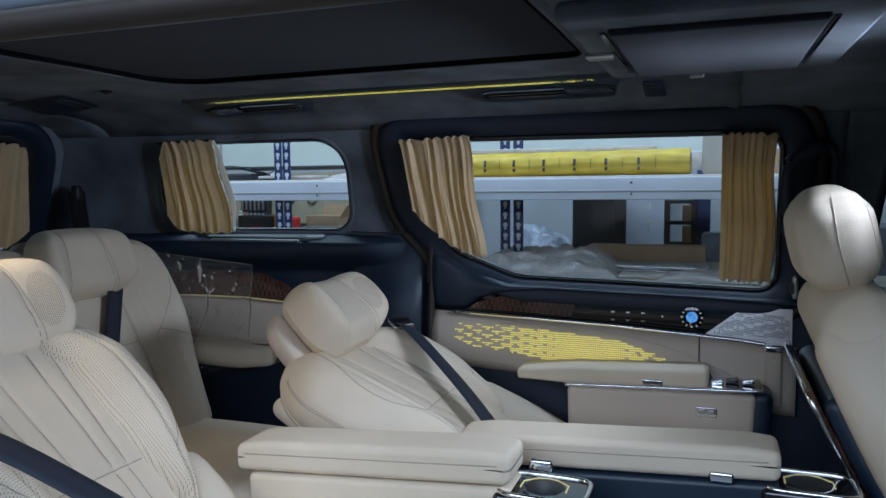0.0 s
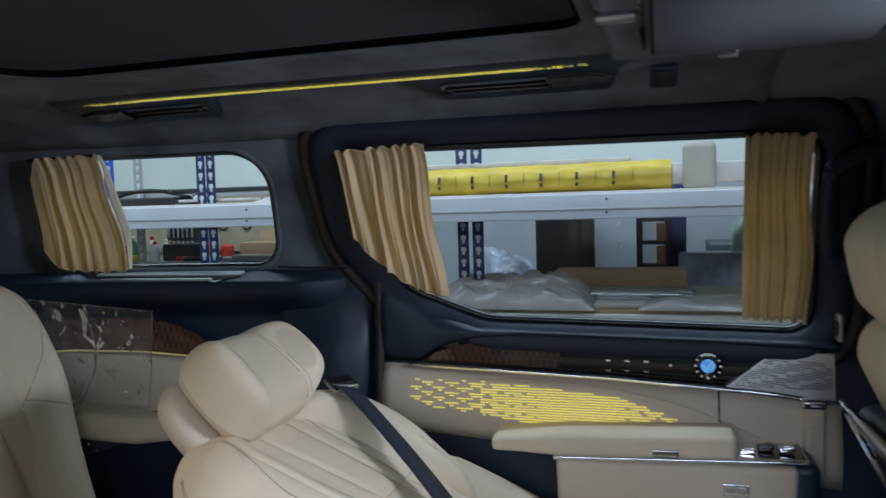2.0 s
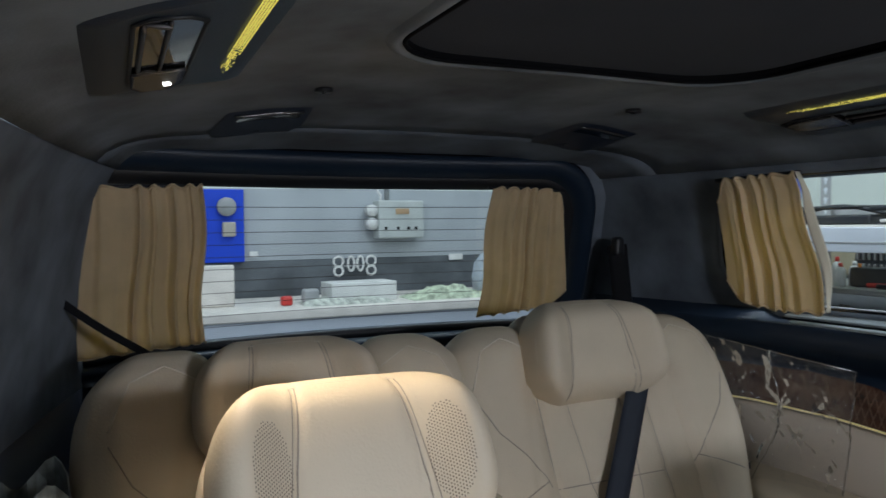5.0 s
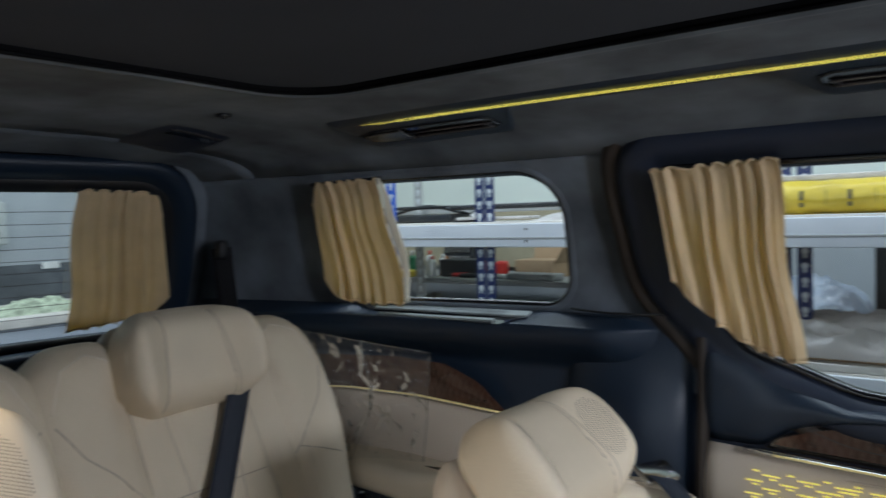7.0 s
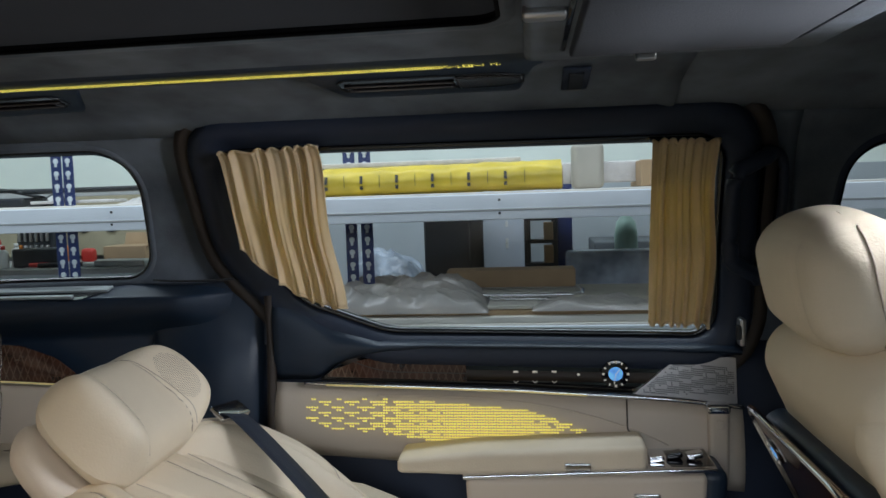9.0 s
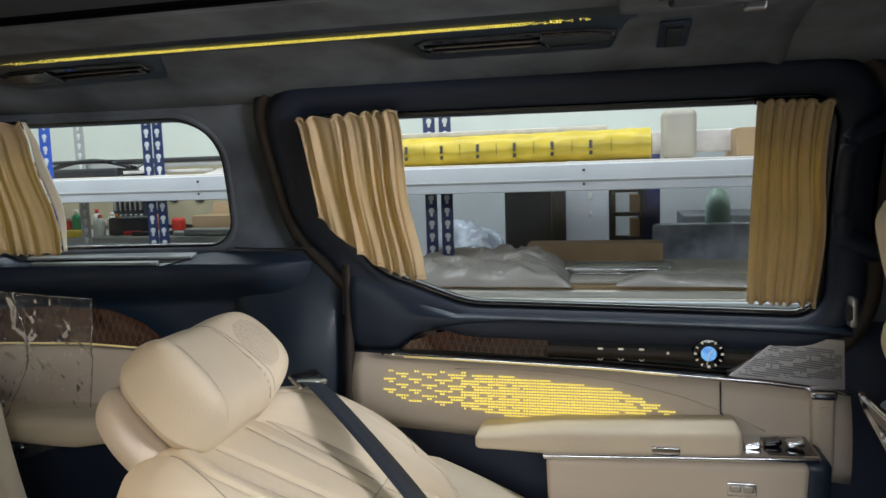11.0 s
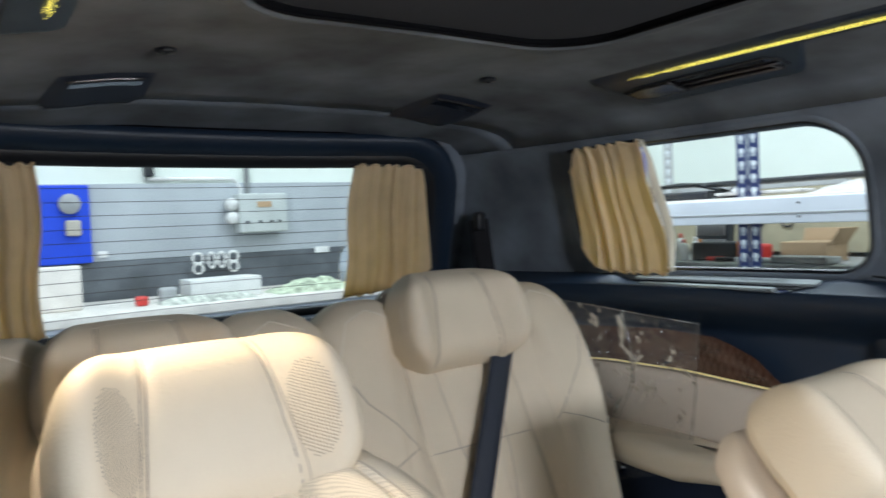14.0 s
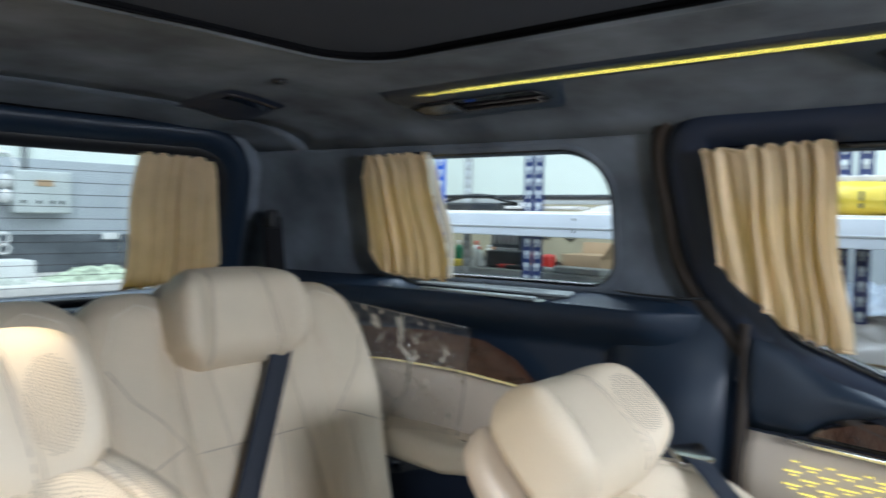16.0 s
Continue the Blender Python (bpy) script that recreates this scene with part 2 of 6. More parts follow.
def tube_bm(points, radius, sides=8, closed=False, flat=1.0):
    bm = bmesh.new()
    pts = [Vector(p) for p in points]
    rings = []
    n = len(pts)
    for i, p in enumerate(pts):
        a, b = (pts[(i - 1) % n], pts[(i + 1) % n]) if closed else (pts[max(i - 1, 0)], pts[min(i + 1, n - 1)])
        d = (b - a).normalized()
        u = d.cross(Vector((0, 0, 1)) if abs(d.z) < 0.95 else Vector((1, 0, 0))).normalized()
        w = d.cross(u)
        rad = radius(i / max(n - 1, 1)) if callable(radius) else radius
        rings.append([bm.verts.new(p + (u * math.cos(q) + w * math.sin(q) * flat) * rad) for q in [2 * math.pi * k / sides for k in range(sides)]])
    for i in range(n if closed else n - 1):
        r0, r1 = rings[i], rings[(i + 1) % n]
        for k in range(sides):
            bm.faces.new((r0[k], r0[(k + 1) % sides], r1[(k + 1) % sides], r1[k]))
    if not closed:
        bm.faces.new(rings[0])
        bm.faces.new(rings[-1][::-1])
    bmesh.ops.recalc_face_normals(bm, faces=bm.faces)
    return bm


def grid_bm(f, nu, nv):
    """A sheet f(u, v), u and v from 0 to 1."""
    bm = bmesh.new()
    vs = [[bm.verts.new(f(i / nu, j / nv)) for j in range(nv + 1)] for i in range(nu + 1)]
    for i in range(nu):
        for j in range(nv):
            bm.faces.new((vs[i][j], vs[i + 1][j], vs[i + 1][j + 1], vs[i][j + 1]))
    return bm


def disc_bm(r, depth, at, n=32, bevel=0.15):
    bm = bmesh.new()
    rings = []
    for rr, z in ((r, -depth), (r, -depth * bevel), (r * (1 - bevel * 0.4), 0)):
        rings.append([bm.verts.new(at @ Vector((rr * math.cos(2 * math.pi * k / n), rr * math.sin(2 * math.pi * k / n), z))) for k in range(n)])
    for a, b in zip(rings, rings[1:]):
        for k in range(n):
            bm.faces.new((a[k], a[(k + 1) % n], b[(k + 1) % n], b[k]))
    bm.faces.new(rings[-1])
    bm.faces.new(rings[0][::-1])
    return bm


def lathe_bm(profile, at, n=24):
    bm = bmesh.new()
    rings = [[bm.verts.new(at @ Vector((r * math.cos(2 * math.pi * k / n), r * math.sin(2 * math.pi * k / n), z))) for k in range(n)] for r, z in profile]
    for a, b in zip(rings, rings[1:]):
        for k in range(n):
            bm.faces.new((a[k], a[(k + 1) % n], b[(k + 1) % n], b[k]))
    bm.faces.new(rings[-1])
    bm.faces.new(rings[0][::-1])
    return bm


def solid(ob, thick, offset=-1):
    """Gives a sheet its thickness; the sheets of the shell grow away from the cabin's middle."""
    me = ob.data
    if offset == 0 and thick > 0.005:
        c = Vector((-0.4, 0.19, 1.2))
        if sum((c - p.center).dot(p.normal) * p.area for p in me.polygons) < 0:
            me.flip_normals()
        offset = -1
    m = ob.modifiers.new("thickness", "SOLIDIFY")
    m.thickness, m.offset = thick, offset
    return ob


def outline(points, radii, seg=10):
    """A closed polygon with rounded corners, as 2D points."""
    out = []
    n = len(points)
    for i in range(n):
        p, a, b = Vector(points[i]), Vector(points[i - 1]), Vector(points[(i + 1) % n])
        da, db = (a - p).normalized(), (b - p).normalized()
        half = da.angle(db) / 2
        cut = min(radii[i] / math.tan(half), (a - p).length * 0.49, (b - p).length * 0.49)
        r = cut * math.tan(half)
        c = p + (da + db).normalized() * (r / math.sin(half))
        s, e = p + da * cut, p + db * cut
        a0 = math.atan2(s.y - c.y, s.x - c.x)
        a1 = math.atan2(e.y - c.y, e.x - c.x)
        d = (a1 - a0 + math.pi) % (2 * math.pi) - math.pi
        out += [Vector((c.x + r * math.cos(a0 + d * k / seg), c.y + r * math.sin(a0 + d * k / seg))) for k in range(seg + 1)]
    dense = []
    for i, p in enumerate(out):
        q = out[(i + 1) % len(out)]
        m = max(1, int((q - p).length / 0.04))
        dense += [p.lerp(q, j / m) for j in range(m)]
    return dense


def grown(loop, d):
    """The outline moved outwards by d."""
    n = len(loop)
    area = sum(loop[i].x * loop[(i + 1) % n].y - loop[(i + 1) % n].x * loop[i].y for i in range(n))
    s = 1 if area > 0 else -1
    out = []
    for i in range(n):
        t = (loop[(i + 1) % n] - loop[i - 1]).normalized()
        out.append(loop[i] + Vector((t.y, -t.x)) * s * d)
    return out


def patch_bm(rect, loop, place, rings=8):
    """A sheet over a rectangle with a hole along the loop; place(u, v) lays it into space."""
    u0, u1, v0, v1 = rect
    c = sum(loop, Vector((0, 0))) / len(loop)
    outer = []
    for p in loop:
        d = p - c
        ks = []
        if abs(d.x) > 1e-9:
            ks.append(((u1 if d.x > 0 else u0) - c.x) / d.x)
        if abs(d.y) > 1e-9:
            ks.append(((v1 if d.y > 0 else v0) - c.y) / d.y)
        outer.append(c + d * min(ks))
    for corner in ((u0, v0), (u1, v0), (u1, v1), (u0, v1)):
        i = min(range(len(outer)), key=lambda k: (outer[k] - Vector(corner)).length)
        outer[i] = Vector(corner)
    bm = bmesh.new()
    rows = [[bm.verts.new(place(*loop[i].lerp(outer[i], (j / rings) ** 1.3))) for i in range(len(loop))] for j in range(rings + 1)]
    n = len(loop)
    for a, b in zip(rows, rows[1:]):
        for i in range(n):
            bm.faces.new((a[i], a[(i + 1) % n], b[(i + 1) % n], b[i]))
    bmesh.ops.recalc_face_normals(bm, faces=bm.faces)
    return bm


def rim_bm(loop, sections, place):
    """A frame swept along the loop; sections of (outwards, towards the cabin)."""
    bm = bmesh.new()
    rows = []
    for d, h in sections:
        rows.append([bm.verts.new(place(p.x, p.y, h)) for p in grown(loop, d)])
    n = len(loop)
    for a, b in zip(rows, rows[1:]):
        for i in range(n):
            bm.faces.new((a[i], a[(i + 1) % n], b[(i + 1) % n], b[i]))
    bmesh.ops.recalc_face_normals(bm, faces=bm.faces)
    return bm


def fill_bm(loop, place, h=0.0, inset=0.0):
    bm = bmesh.new()
    c = sum(loop, Vector((0, 0))) / len(loop)
    pts = grown(loop, inset) if inset else loop
    rows = [[bm.verts.new(place(*(c.lerp(p, k)), h)) for p in pts] for k in (1, 0.66, 0.33)]
    n = len(loop)
    for a, b in zip(rows, rows[1:]):
        for i in range(n):
            bm.faces.new((a[i], a[(i + 1) % n], b[(i + 1) % n], b[i]))
    bm.faces.new(rows[-1])
    return bm


def quads_bm(cells):
    """Small flat cells, each (corner, edge a, edge b, normal) a little raised."""
    bm = bmesh.new()
    for p, a, b, n in cells:
        vs = [bm.verts.new(p + n + q) for q in (Vector(), a, a + b, b)]
        bm.faces.new(vs)
    return bm


# ---- the cabin's shell ----
YC = 0.19  # the middle of the van
WALL = ((0.40, 0.93), (0.90, 0.985), (1.10, 1.003), (1.22, 1.018), (1.33, 1.003), (1.45, 0.978), (1.60, 0.935), (1.66, 0.895))


def smooth(x):
    x = max(0.0, min(1.0, x))
    return x * x * (3 - 2 * x)


def taper(x):
    return 0.15 * max(0.0, min(1.2, (-1.0 - x) / 1.0)) ** 1.5


def wall_y(x, z):
    zs, ys = zip(*WALL)
    return float(np.interp(z, zs, ys)) - taper(x)


def roof_z(x, y):
    d = abs(y - YC) / (0.705 - taper(x)) * 0.705
    z = float(np.interp(d, (0, 0.30, 0.37, 0.46, 0.56, 0.64, 0.685, 0.705), (1.752, 1.749, 1.744, 1.731, 1.714, 1.694, 1.674, 1.655)))
    return z - 0.045 * max(0.0, (-1.38 - x) / 0.62) ** 1.6 * (1 - smooth((d - 0.42) / 0.28)) - 0.03 * smooth((x - 0.3) / 0.8)


def far(x, z, h=0.0):
    """A place on the far wall, h towards the cabin."""
    return Vector((x, wall_y(x, z) - h, z))


def near(x, z, h=0.0):
    return Vector((x, 2 * YC - wall_y(x, z) + h, z))


ZT = 1.655
DOOR_WIN = outline([(-0.80, 1.622), (-0.778, 1.43), (-0.66, 1.295), (-0.48, 1.228), (0.205, 1.213), (0.205, 1.615)], [0.03, 0.12, 0.12, 0.2, 0.05, 0.05])
QUARTER_WIN = outline([(-1.61, 1.636), (-1.66, 1.352), (-1.00, 1.352), (-0.985, 1.638)], [0.11, 0.10, 0.07, 0.10])
FRONT_WIN = outline([(0.44, 1.60), (0.40, 1.22), (1.30, 1.20), (1.00, 1.60)], [0.09, 0.05, 0.05, 0.05])

wall_far = thing("wall_far", "charcoal suede and navy side wall of the cabin", "wall", kind="structure")
for rect, loop in (((-2.14, -0.86, 1.20, ZT), QUARTER_WIN), ((-0.86, 0.34, 1.20, ZT), DOOR_WIN), ((0.34, 1.45, 1.20, ZT), FRONT_WIN)):
    solid(part("upper_panel", patch_bm(rect, loop, far), suede, wall_far), 0.03, 0)
solid(part("lower_panel", grid_bm(lambda u, v: far(-2.14 + 3.59 * u, 0.42 + 0.78 * v), 40, 10), navy_soft, wall_far, "dark navy lower trim"), 0.03, 0)
# navy shoulder under the quarter window


def shoulder_at(u, v):
    """Runs from the window's foot out over a rounded ledge and down the wall."""
    x = -2.05 + 1.29 * u
    reach = 0.066 * smooth((u - 0.02) / 0.15) * (1 - smooth((x + 0.93) / 0.15))
    sunk = 0.016 * smooth((x + 1.56) / 0.05) * smooth((-1.06 - x) / 0.10) * smooth((0.26 - v) / 0.03)
    if v < 0.28:
        k = v / 0.28
        return far(x, 1.344 - 0.022 * k - sunk * (1 - k), 0.004 + reach * k)
    k = (v - 0.28) / 0.72
    bow = math.sin(math.pi / 2 * min(1, k * 3.0))
    return far(x, 1.322 - 0.012 * bow ** 2 - 0.23 * k, 0.004 + reach * (1 + 0.22 * bow) * (1 - 0.92 * smooth((k - 0.06) / 0.34)) + 0.002)


part("shoulder", grid_bm(shoulder_at, 90, 50), navy, wall_far, "navy leather shoulder")
part("pillar_pad", grid_bm(lambda u, v: far(-1.02 + 0.26 * u, 0.60 + 0.745 * v, 0.010 + 0.062 * math.sin(math.pi * u) ** 0.6 * (1 - 0.9 * smooth((v - 0.70) / 0.30))), 20, 30), navy, wall_far, "navy leather pillar pad")
part("pillar_seam", tube_bm([far(-1.00 + 0.21 * k / 8, 1.352, 0.008 + 0.035 * math.sin(math.pi * k / 8)) for k in range(9)], 0.0025), black, wall_far)

wall_near = thing("wall_near", "charcoal side wall beside the open sliding door", "wall", kind="structure")
for x0, x1 in ((-2.14, -0.86), (0.62, 1.45)):
    solid(part("upper_panel", grid_bm(lambda u, v: near(x0 + (x1 - x0) * u, 1.20 + (ZT - 1.20) * v), 16, 8), suede, wall_near), 0.03, 0)
    solid(part("lower_panel", grid_bm(lambda u, v: near(x0 + (x1 - x0) * u, 0.42 + 0.78 * v), 16, 8), navy_soft, wall_near), 0.03, 0)
part("door_seal", tube_bm([near(-0.86, 0.45), near(-0.86, 1.0), near(-0.86, 1.5), near(-0.83, 1.62), near(-0.75, 1.645), near(0.5, 1.645), near(0.60, 1.62), near(0.62, 1.5), near(0.62, 0.45)], 0.014), rubber, wall_near, "brown rubber door seal")

# roof lining with the recess for the panel
RECESS = outline([(-1.212, YC - 0.285), (-0.20, YC - 0.275), (-0.20, YC + 0.275), (-1.212, YC + 0.285)], [0.11, 0.04, 0.04, 0.11])


def roof_at(x, v, h=0.0):
    """v from -1 to 1 across the roof."""
    y = YC + v * (0.705 - taper(x))
    return Vector((x, y, roof_z(x, y) - h))


roof_loop = [Vector((p.x, (p.y - YC) / (0.705 - taper(p.x)))) for p in RECESS]
ceiling = tagged(part("ceiling", patch_bm((-1.75, 0.10, -1.0, 1.0), roof_loop, roof_at, 14), suede), "charcoal suede roof lining of the cabin", "ceiling", kind="structure")
solid(ceiling, 0.02, 0)
ceiling_rear = tagged(part("ceiling_rear", grid_bm(lambda u, v: roof_at(-2.14 + 0.39 * u, -1 + 2 * v), 8, 30), suede), "charcoal suede roof lining over the tailgate", "ceiling", kind="structure")
solid(ceiling_rear, 0.02, 0)
ceiling_front = tagged(part("ceiling_front", grid_bm(lambda u, v: roof_at(0.10 + 1.35 * u, -1 + 2 * v), 12, 30), suede), "charcoal suede roof lining over the front seats", "ceiling", kind="structure")
solid(ceiling_front, 0.02, 0)
roof_panel = thing("roof_panel", "flat dark roof panel in a rounded recess", "ceiling panel", kind="structure")


def roof_xy(x, y, h=0.0):
    return Vector((x, y, roof_z(x, y) - h))


part("lip", rim_bm(RECESS, [(0.022, 0.000), (0.016, 0.006), (0.008, 0.006), (0.002, 0.002)], roof_xy), suede, roof_panel)
# shade inside the recess is put into the colour: black side and line
part("recess_side", rim_bm(RECESS, [(0.003, 0.002), (0.0, 0.0), (-0.004, -0.012), (-0.004, -0.034)], roof_xy), gap_black, roof_panel, "recess side coloured black for its shade")
part("gap", tube_bm([roof_xy(q.x, q.y, 0.0015) for q in grown(RECESS, -0.001)], 0.0030, 6, closed=True), gap_black, roof_panel, "black line painted for the gap's shadow")
part("panel", fill_bm(RECESS, lambda x, y, h: Vector((x, y, 1.7575)), 0, -0.003), roof_felt, roof_panel, "dark felt-covered flat panel")

# floor, tail and front closures
floor = tagged(part("floor", box_bm(3.6, 1.60, 0.04, 0.01, at=Matrix.Translation((-0.345, YC, 0.42))), carpet), "dark navy carpeted cabin floor", "floor", kind="structure")
# added plain wall, out of view, in place of dash and windscreen
front_closure = tagged(part("front_closure", grid_bm(lambda u, v: Vector((1.45, YC - 0.82 + 1.64 * u, 0.42 + 1.30 * v)), 4, 4), black), "plain dark wall added to close the cabin's unseen front", "wall", kind="structure")


# ---- the tailgate and its window ----
def tail(y, z, h=0.0):
    x = -2.03 - 0.16 * (1.60 - z) / 0.30 + 0.10 * ((y - YC) / 0.65) ** 2
    return Vector((x + h, y, z))


REAR_WIN = outline([(-0.515, 1.636), (0.680, 1.636), (0.745, 1.262), (-0.560, 1.262)], [0.10, 0.10, 0.08, 0.08])
tailgate = thing("wall_tailgate", "navy tailgate trim round the rear window", "tailgate", kind="structure")
solid(part("upper_panel", patch_bm((YC - 0.80, YC + 0.80, 1.10, 1.72), REAR_WIN, tail), suede, tailgate, "charcoal suede tailgate lining"), 0.02, 0)
solid(part("lower_panel", grid_bm(lambda u, v: tail(YC - 0.80 + 1.6 * u, 0.42 + 0.68 * v), 6, 6), navy_soft, tailgate), 0.02, 0)
part("surround", rim_bm(REAR_WIN, [(0.072, 0.004), (0.066, 0.030), (0.048, 0.040), (0.028, 0.034), (0.018, 0.012)], tail), navy, tailgate, "padded navy surround")
part("surround_gap", tube_bm([tail(q.x, q.y, 0.006) for q in grown(REAR_WIN, 0.074)], 0.005, 6, closed=True), gap_black, tailgate, "black gap round the surround")
part("sill", box_bm(0.07, 1.30, 0.05, 0.015, n=6, at=Matrix.Translation((-2.16, YC, 1.225))), navy, tailgate)
window_rear = thing("window_rear", "rear window with fine heater lines", "window", kind="structure")
part("window_frame", rim_bm(REAR_WIN, [(0.020, 0.012), (0.012, 0.016), (-0.006, 0.010), (-0.008, -0.004)], tail), black, window_rear)
pane = part("pane", fill_bm(REAR_WIN, tail, 0.0), glass, window_rear)
pane.visible_shadow = False
for k in range(11):
    z = 1.305 + 0.028 * k
    w = 0.635 - 0.05 * (z - 1.29) / 0.32
    part("heater_line", tube_bm([tail(0.09 - w + 2 * w * j / 10, z, 0.003) for j in range(11)], 0.0007, 4), rubber, window_rear)

for n, (loop, place) in enumerate(((QUARTER_WIN, far), (DOOR_WIN, far), (FRONT_WIN, far))):
    w = thing("window_%d" % (n + 1), ("rounded quarter window", "wide sliding-door window", "front door window")[n] + " with a dark rim", "window", kind="structure")
    if n == 1:
        part("window_frame", rim_bm(loop, [(0.075, -0.002), (0.068, 0.020), (0.050, 0.030), (0.024, 0.024), (0.008, 0.010), (0.0, -0.012)], place), navy_soft, w, "dark padded window surround")
        part("seal", rim_bm(loop, [(0.102, -0.001), (0.099, 0.016), (0.084, 0.021), (0.073, 0.012)], place), rubber, w, "brown rubber seal")
        part("inner_rim", rim_bm(loop, [(0.006, 0.002), (0.002, 0.008), (-0.006, 0.004), (-0.008, -0.014)], place), gloss_black, w)
    else:
        part("window_frame", rim_bm(loop, [(0.012, -0.001), (0.007, 0.003), (-0.001, 0.002), (-0.005, -0.006), (-0.008, -0.020)], place), suede if n == 0 else navy_soft, w)
        part("inner_rim", rim_bm(loop, [(0.0, 0.001), (-0.006, 0.001), (-0.010, -0.012)], place), gloss_black, w)
    p = part("pane", fill_bm(loop, place, -0.016), glass, w)
    p.visible_shadow = False
# ledge under the quarter window
ledge = thing("window_ledge", "glossy dark ledge with a slotted vent under the quarter window", "ledge", kind="structure")
LEDGE_Z = 1.340
part("tray", grid_bm(lambda u, v: Vector((-1.52 + 0.42 * u - 0.03 * v, wall_y(-1.3, 1.34) - 0.016 - 0.050 * v, LEDGE_Z - 0.008 - 0.010 * v)), 14, 5), gloss_black, ledge, "recessed black tray")
# both strips get their reflected brightness from a pale base colour
for name, x0, x1, h0, h1, mat, lab in (("vent_strip", -1.50, -1.09, 0.004, 0.032, ledge_reflection_grey, "slotted vent strip with the window's reflection painted grey"), ("edge", -1.46, -1.15, 0.056, 0.068, ledge_reflection_grey, "thin edge with the window's reflection painted grey")):
    part(name, box_bm(x1 - x0, h1 - h0, 0.006, 0.0015, n=1, at=Matrix.Translation(((x0 + x1) / 2, wall_y(-1.3, 1.34) - (h0 + h1) / 2, LEDGE_Z - (0.003 if name == "vent_strip" else 0.013))) @ pose(0, 0, 0, 13, 0, 3.2)), mat, ledge, lab)
cells = []
for i in range(46):
    for r in range(2):
        q = Vector((-1.43 + 0.0062 * i + 0.003 * r, wall_y(-1.3, 1.34) - 0.012 - 0.008 * r, LEDGE_Z + 0.0022 - 0.0018 * r))
        cells.append((q, Vector((0.0036, 0, 0)), Vector((0, 0.004, 0)), Vector()))
part("slots", quads_bm(cells), gap_black, ledge, smooth=False)["kind"] = "stuff"


# ---- curtains ----
def curtain(name, label, top, bottom, place, folds, depth, cut=None, turn=0.0, swag=0.0, corner=0.0):
    """Pleated cloth between a top edge (a0, a1, z0, z1) and a bottom edge; cut(u) lifts the hem."""
    root = thing(name, label, "curtain", "van curtains")
    rng = random.Random(name + label)
    ph = [rng.uniform(0, 6.28) for _ in range(6)]

    def f(u, v):
        uu = u
        e = max(0.0, 1 - u / 0.22) ** 2
        a = (top[0] + (top[1] - top[0]) * uu) * (1 - v) + (bottom[0] + (bottom[1] - bottom[0]) * uu) * v
        zt = top[2] + (top[3] - top[2]) * u
        zb = bottom[2] + (bottom[3] - bottom[2]) * u + (cut(u) if cut else 0)
        zt, zb = zt - corner * e, zb + corner * e
        z = zt + (zb - zt) * v
        w = 2 * math.pi * folds * (u + 0.045 * math.sin(7 * u + ph[4]) + 0.02 * math.sin(17 * u + ph[5] + 1.5 * v))
        amp = depth * (0.55 + 0.45 * v) * (0.25 + 0.75 * smooth((u - 0.06) / 0.25)) * (0.75 + 0.45 * math.sin(5.3 * u + ph[1]))
        h = amp * (math.sin(w + ph[0] + 0.8 * math.sin(2.2 * v + ph[1])) + 0.45 * math.sin(1.63 * w + ph[2] + 1.3 * v) + 0.2 * math.sin(3.1 * w + ph[3]))
        h += swag * math.sin(math.pi * v) * u
        a += 0.35 * amp * math.cos(w + ph[0]) + 0.006 * math.sin(7 * v + ph[4]) * u
        z += 0.004 * math.sin(w * 1.0 + ph[5]) * (1 if v > 0.97 or v < 0.02 else 0)
        return place(a, z, 0.028 + 1.6 * depth + h)

    c = part("cloth", grid_bm(f, max(90, int(folds * 18)), 34), cloth, root)
    solid(c, 0.0016, 0)
    hem = part("hem", tube_bm([f(k / 60, 1.0) for k in range(61)], 0.0028, 6), cloth, root)
    head = part("heading", tube_bm([f(k / 60, 0.0) for k in range(61)], 0.0032, 6), cloth, root)
    rail = part("rail", tube_bm([place(top[0] + (top[1] - top[0]) * k / 8, top[2] + (top[3] - top[2]) * k / 8 + 0.003, 0.018) for k in range(9)], 0.005, 6), black, root, "thin black curtain rail")
    return root, f


curtain("curtain", "tan pleated curtain drawn aside in the sliding-door window", (-0.785, -0.585, 1.615, 1.622), (-0.768, -0.562, 1.420, 1.285), far, 6.5, 0.015, lambda u: 0.030 * math.sin(math.pi * u) * -1)
curtain("curtain", "tan pleated curtain gathered at the front of the sliding-door window", (0.064, 0.192, 1.607, 1.602), (0.064, 0.192, 1.246, 1.240), far, 6.5, 0.012)
r, qf = curtain("curtain", "tan pleated curtain in the quarter window", (-1.590, -1.395, 1.628, 1.634), (-1.605, -1.385, 1.362, 1.350), far, 6.0, 0.008, lambda u: -0.006 * math.sin(math.pi * u), corner=0.045)
solid(part("lining", grid_bm(lambda u, v: qf(1.0, v) + Vector((0.004 + 0.018 * math.sin(math.pi * min(1, v * 1.1)) * u, 0.012 * u, 0)), 4, 24), lining_cloth, r, "pale turned-back lining"), 0.001)
curtain("curtain", "tan pleated curtain on the far side of the rear window", (0.665, 0.462, 1.622, 1.630), (0.735, 0.505, 1.315, 1.290), lambda a, z, h: tail(a, z, h), 6.0, 0.009, corner=0.05)
curtain("curtain", "wide tan pleated curtain on the near side of the rear window", (-0.535, -0.222, 1.612, 1.626), (-0.575, -0.205, 1.262, 1.276), lambda a, z, h: tail(a, z, h), 9.0, 0.009, corner=0.05)


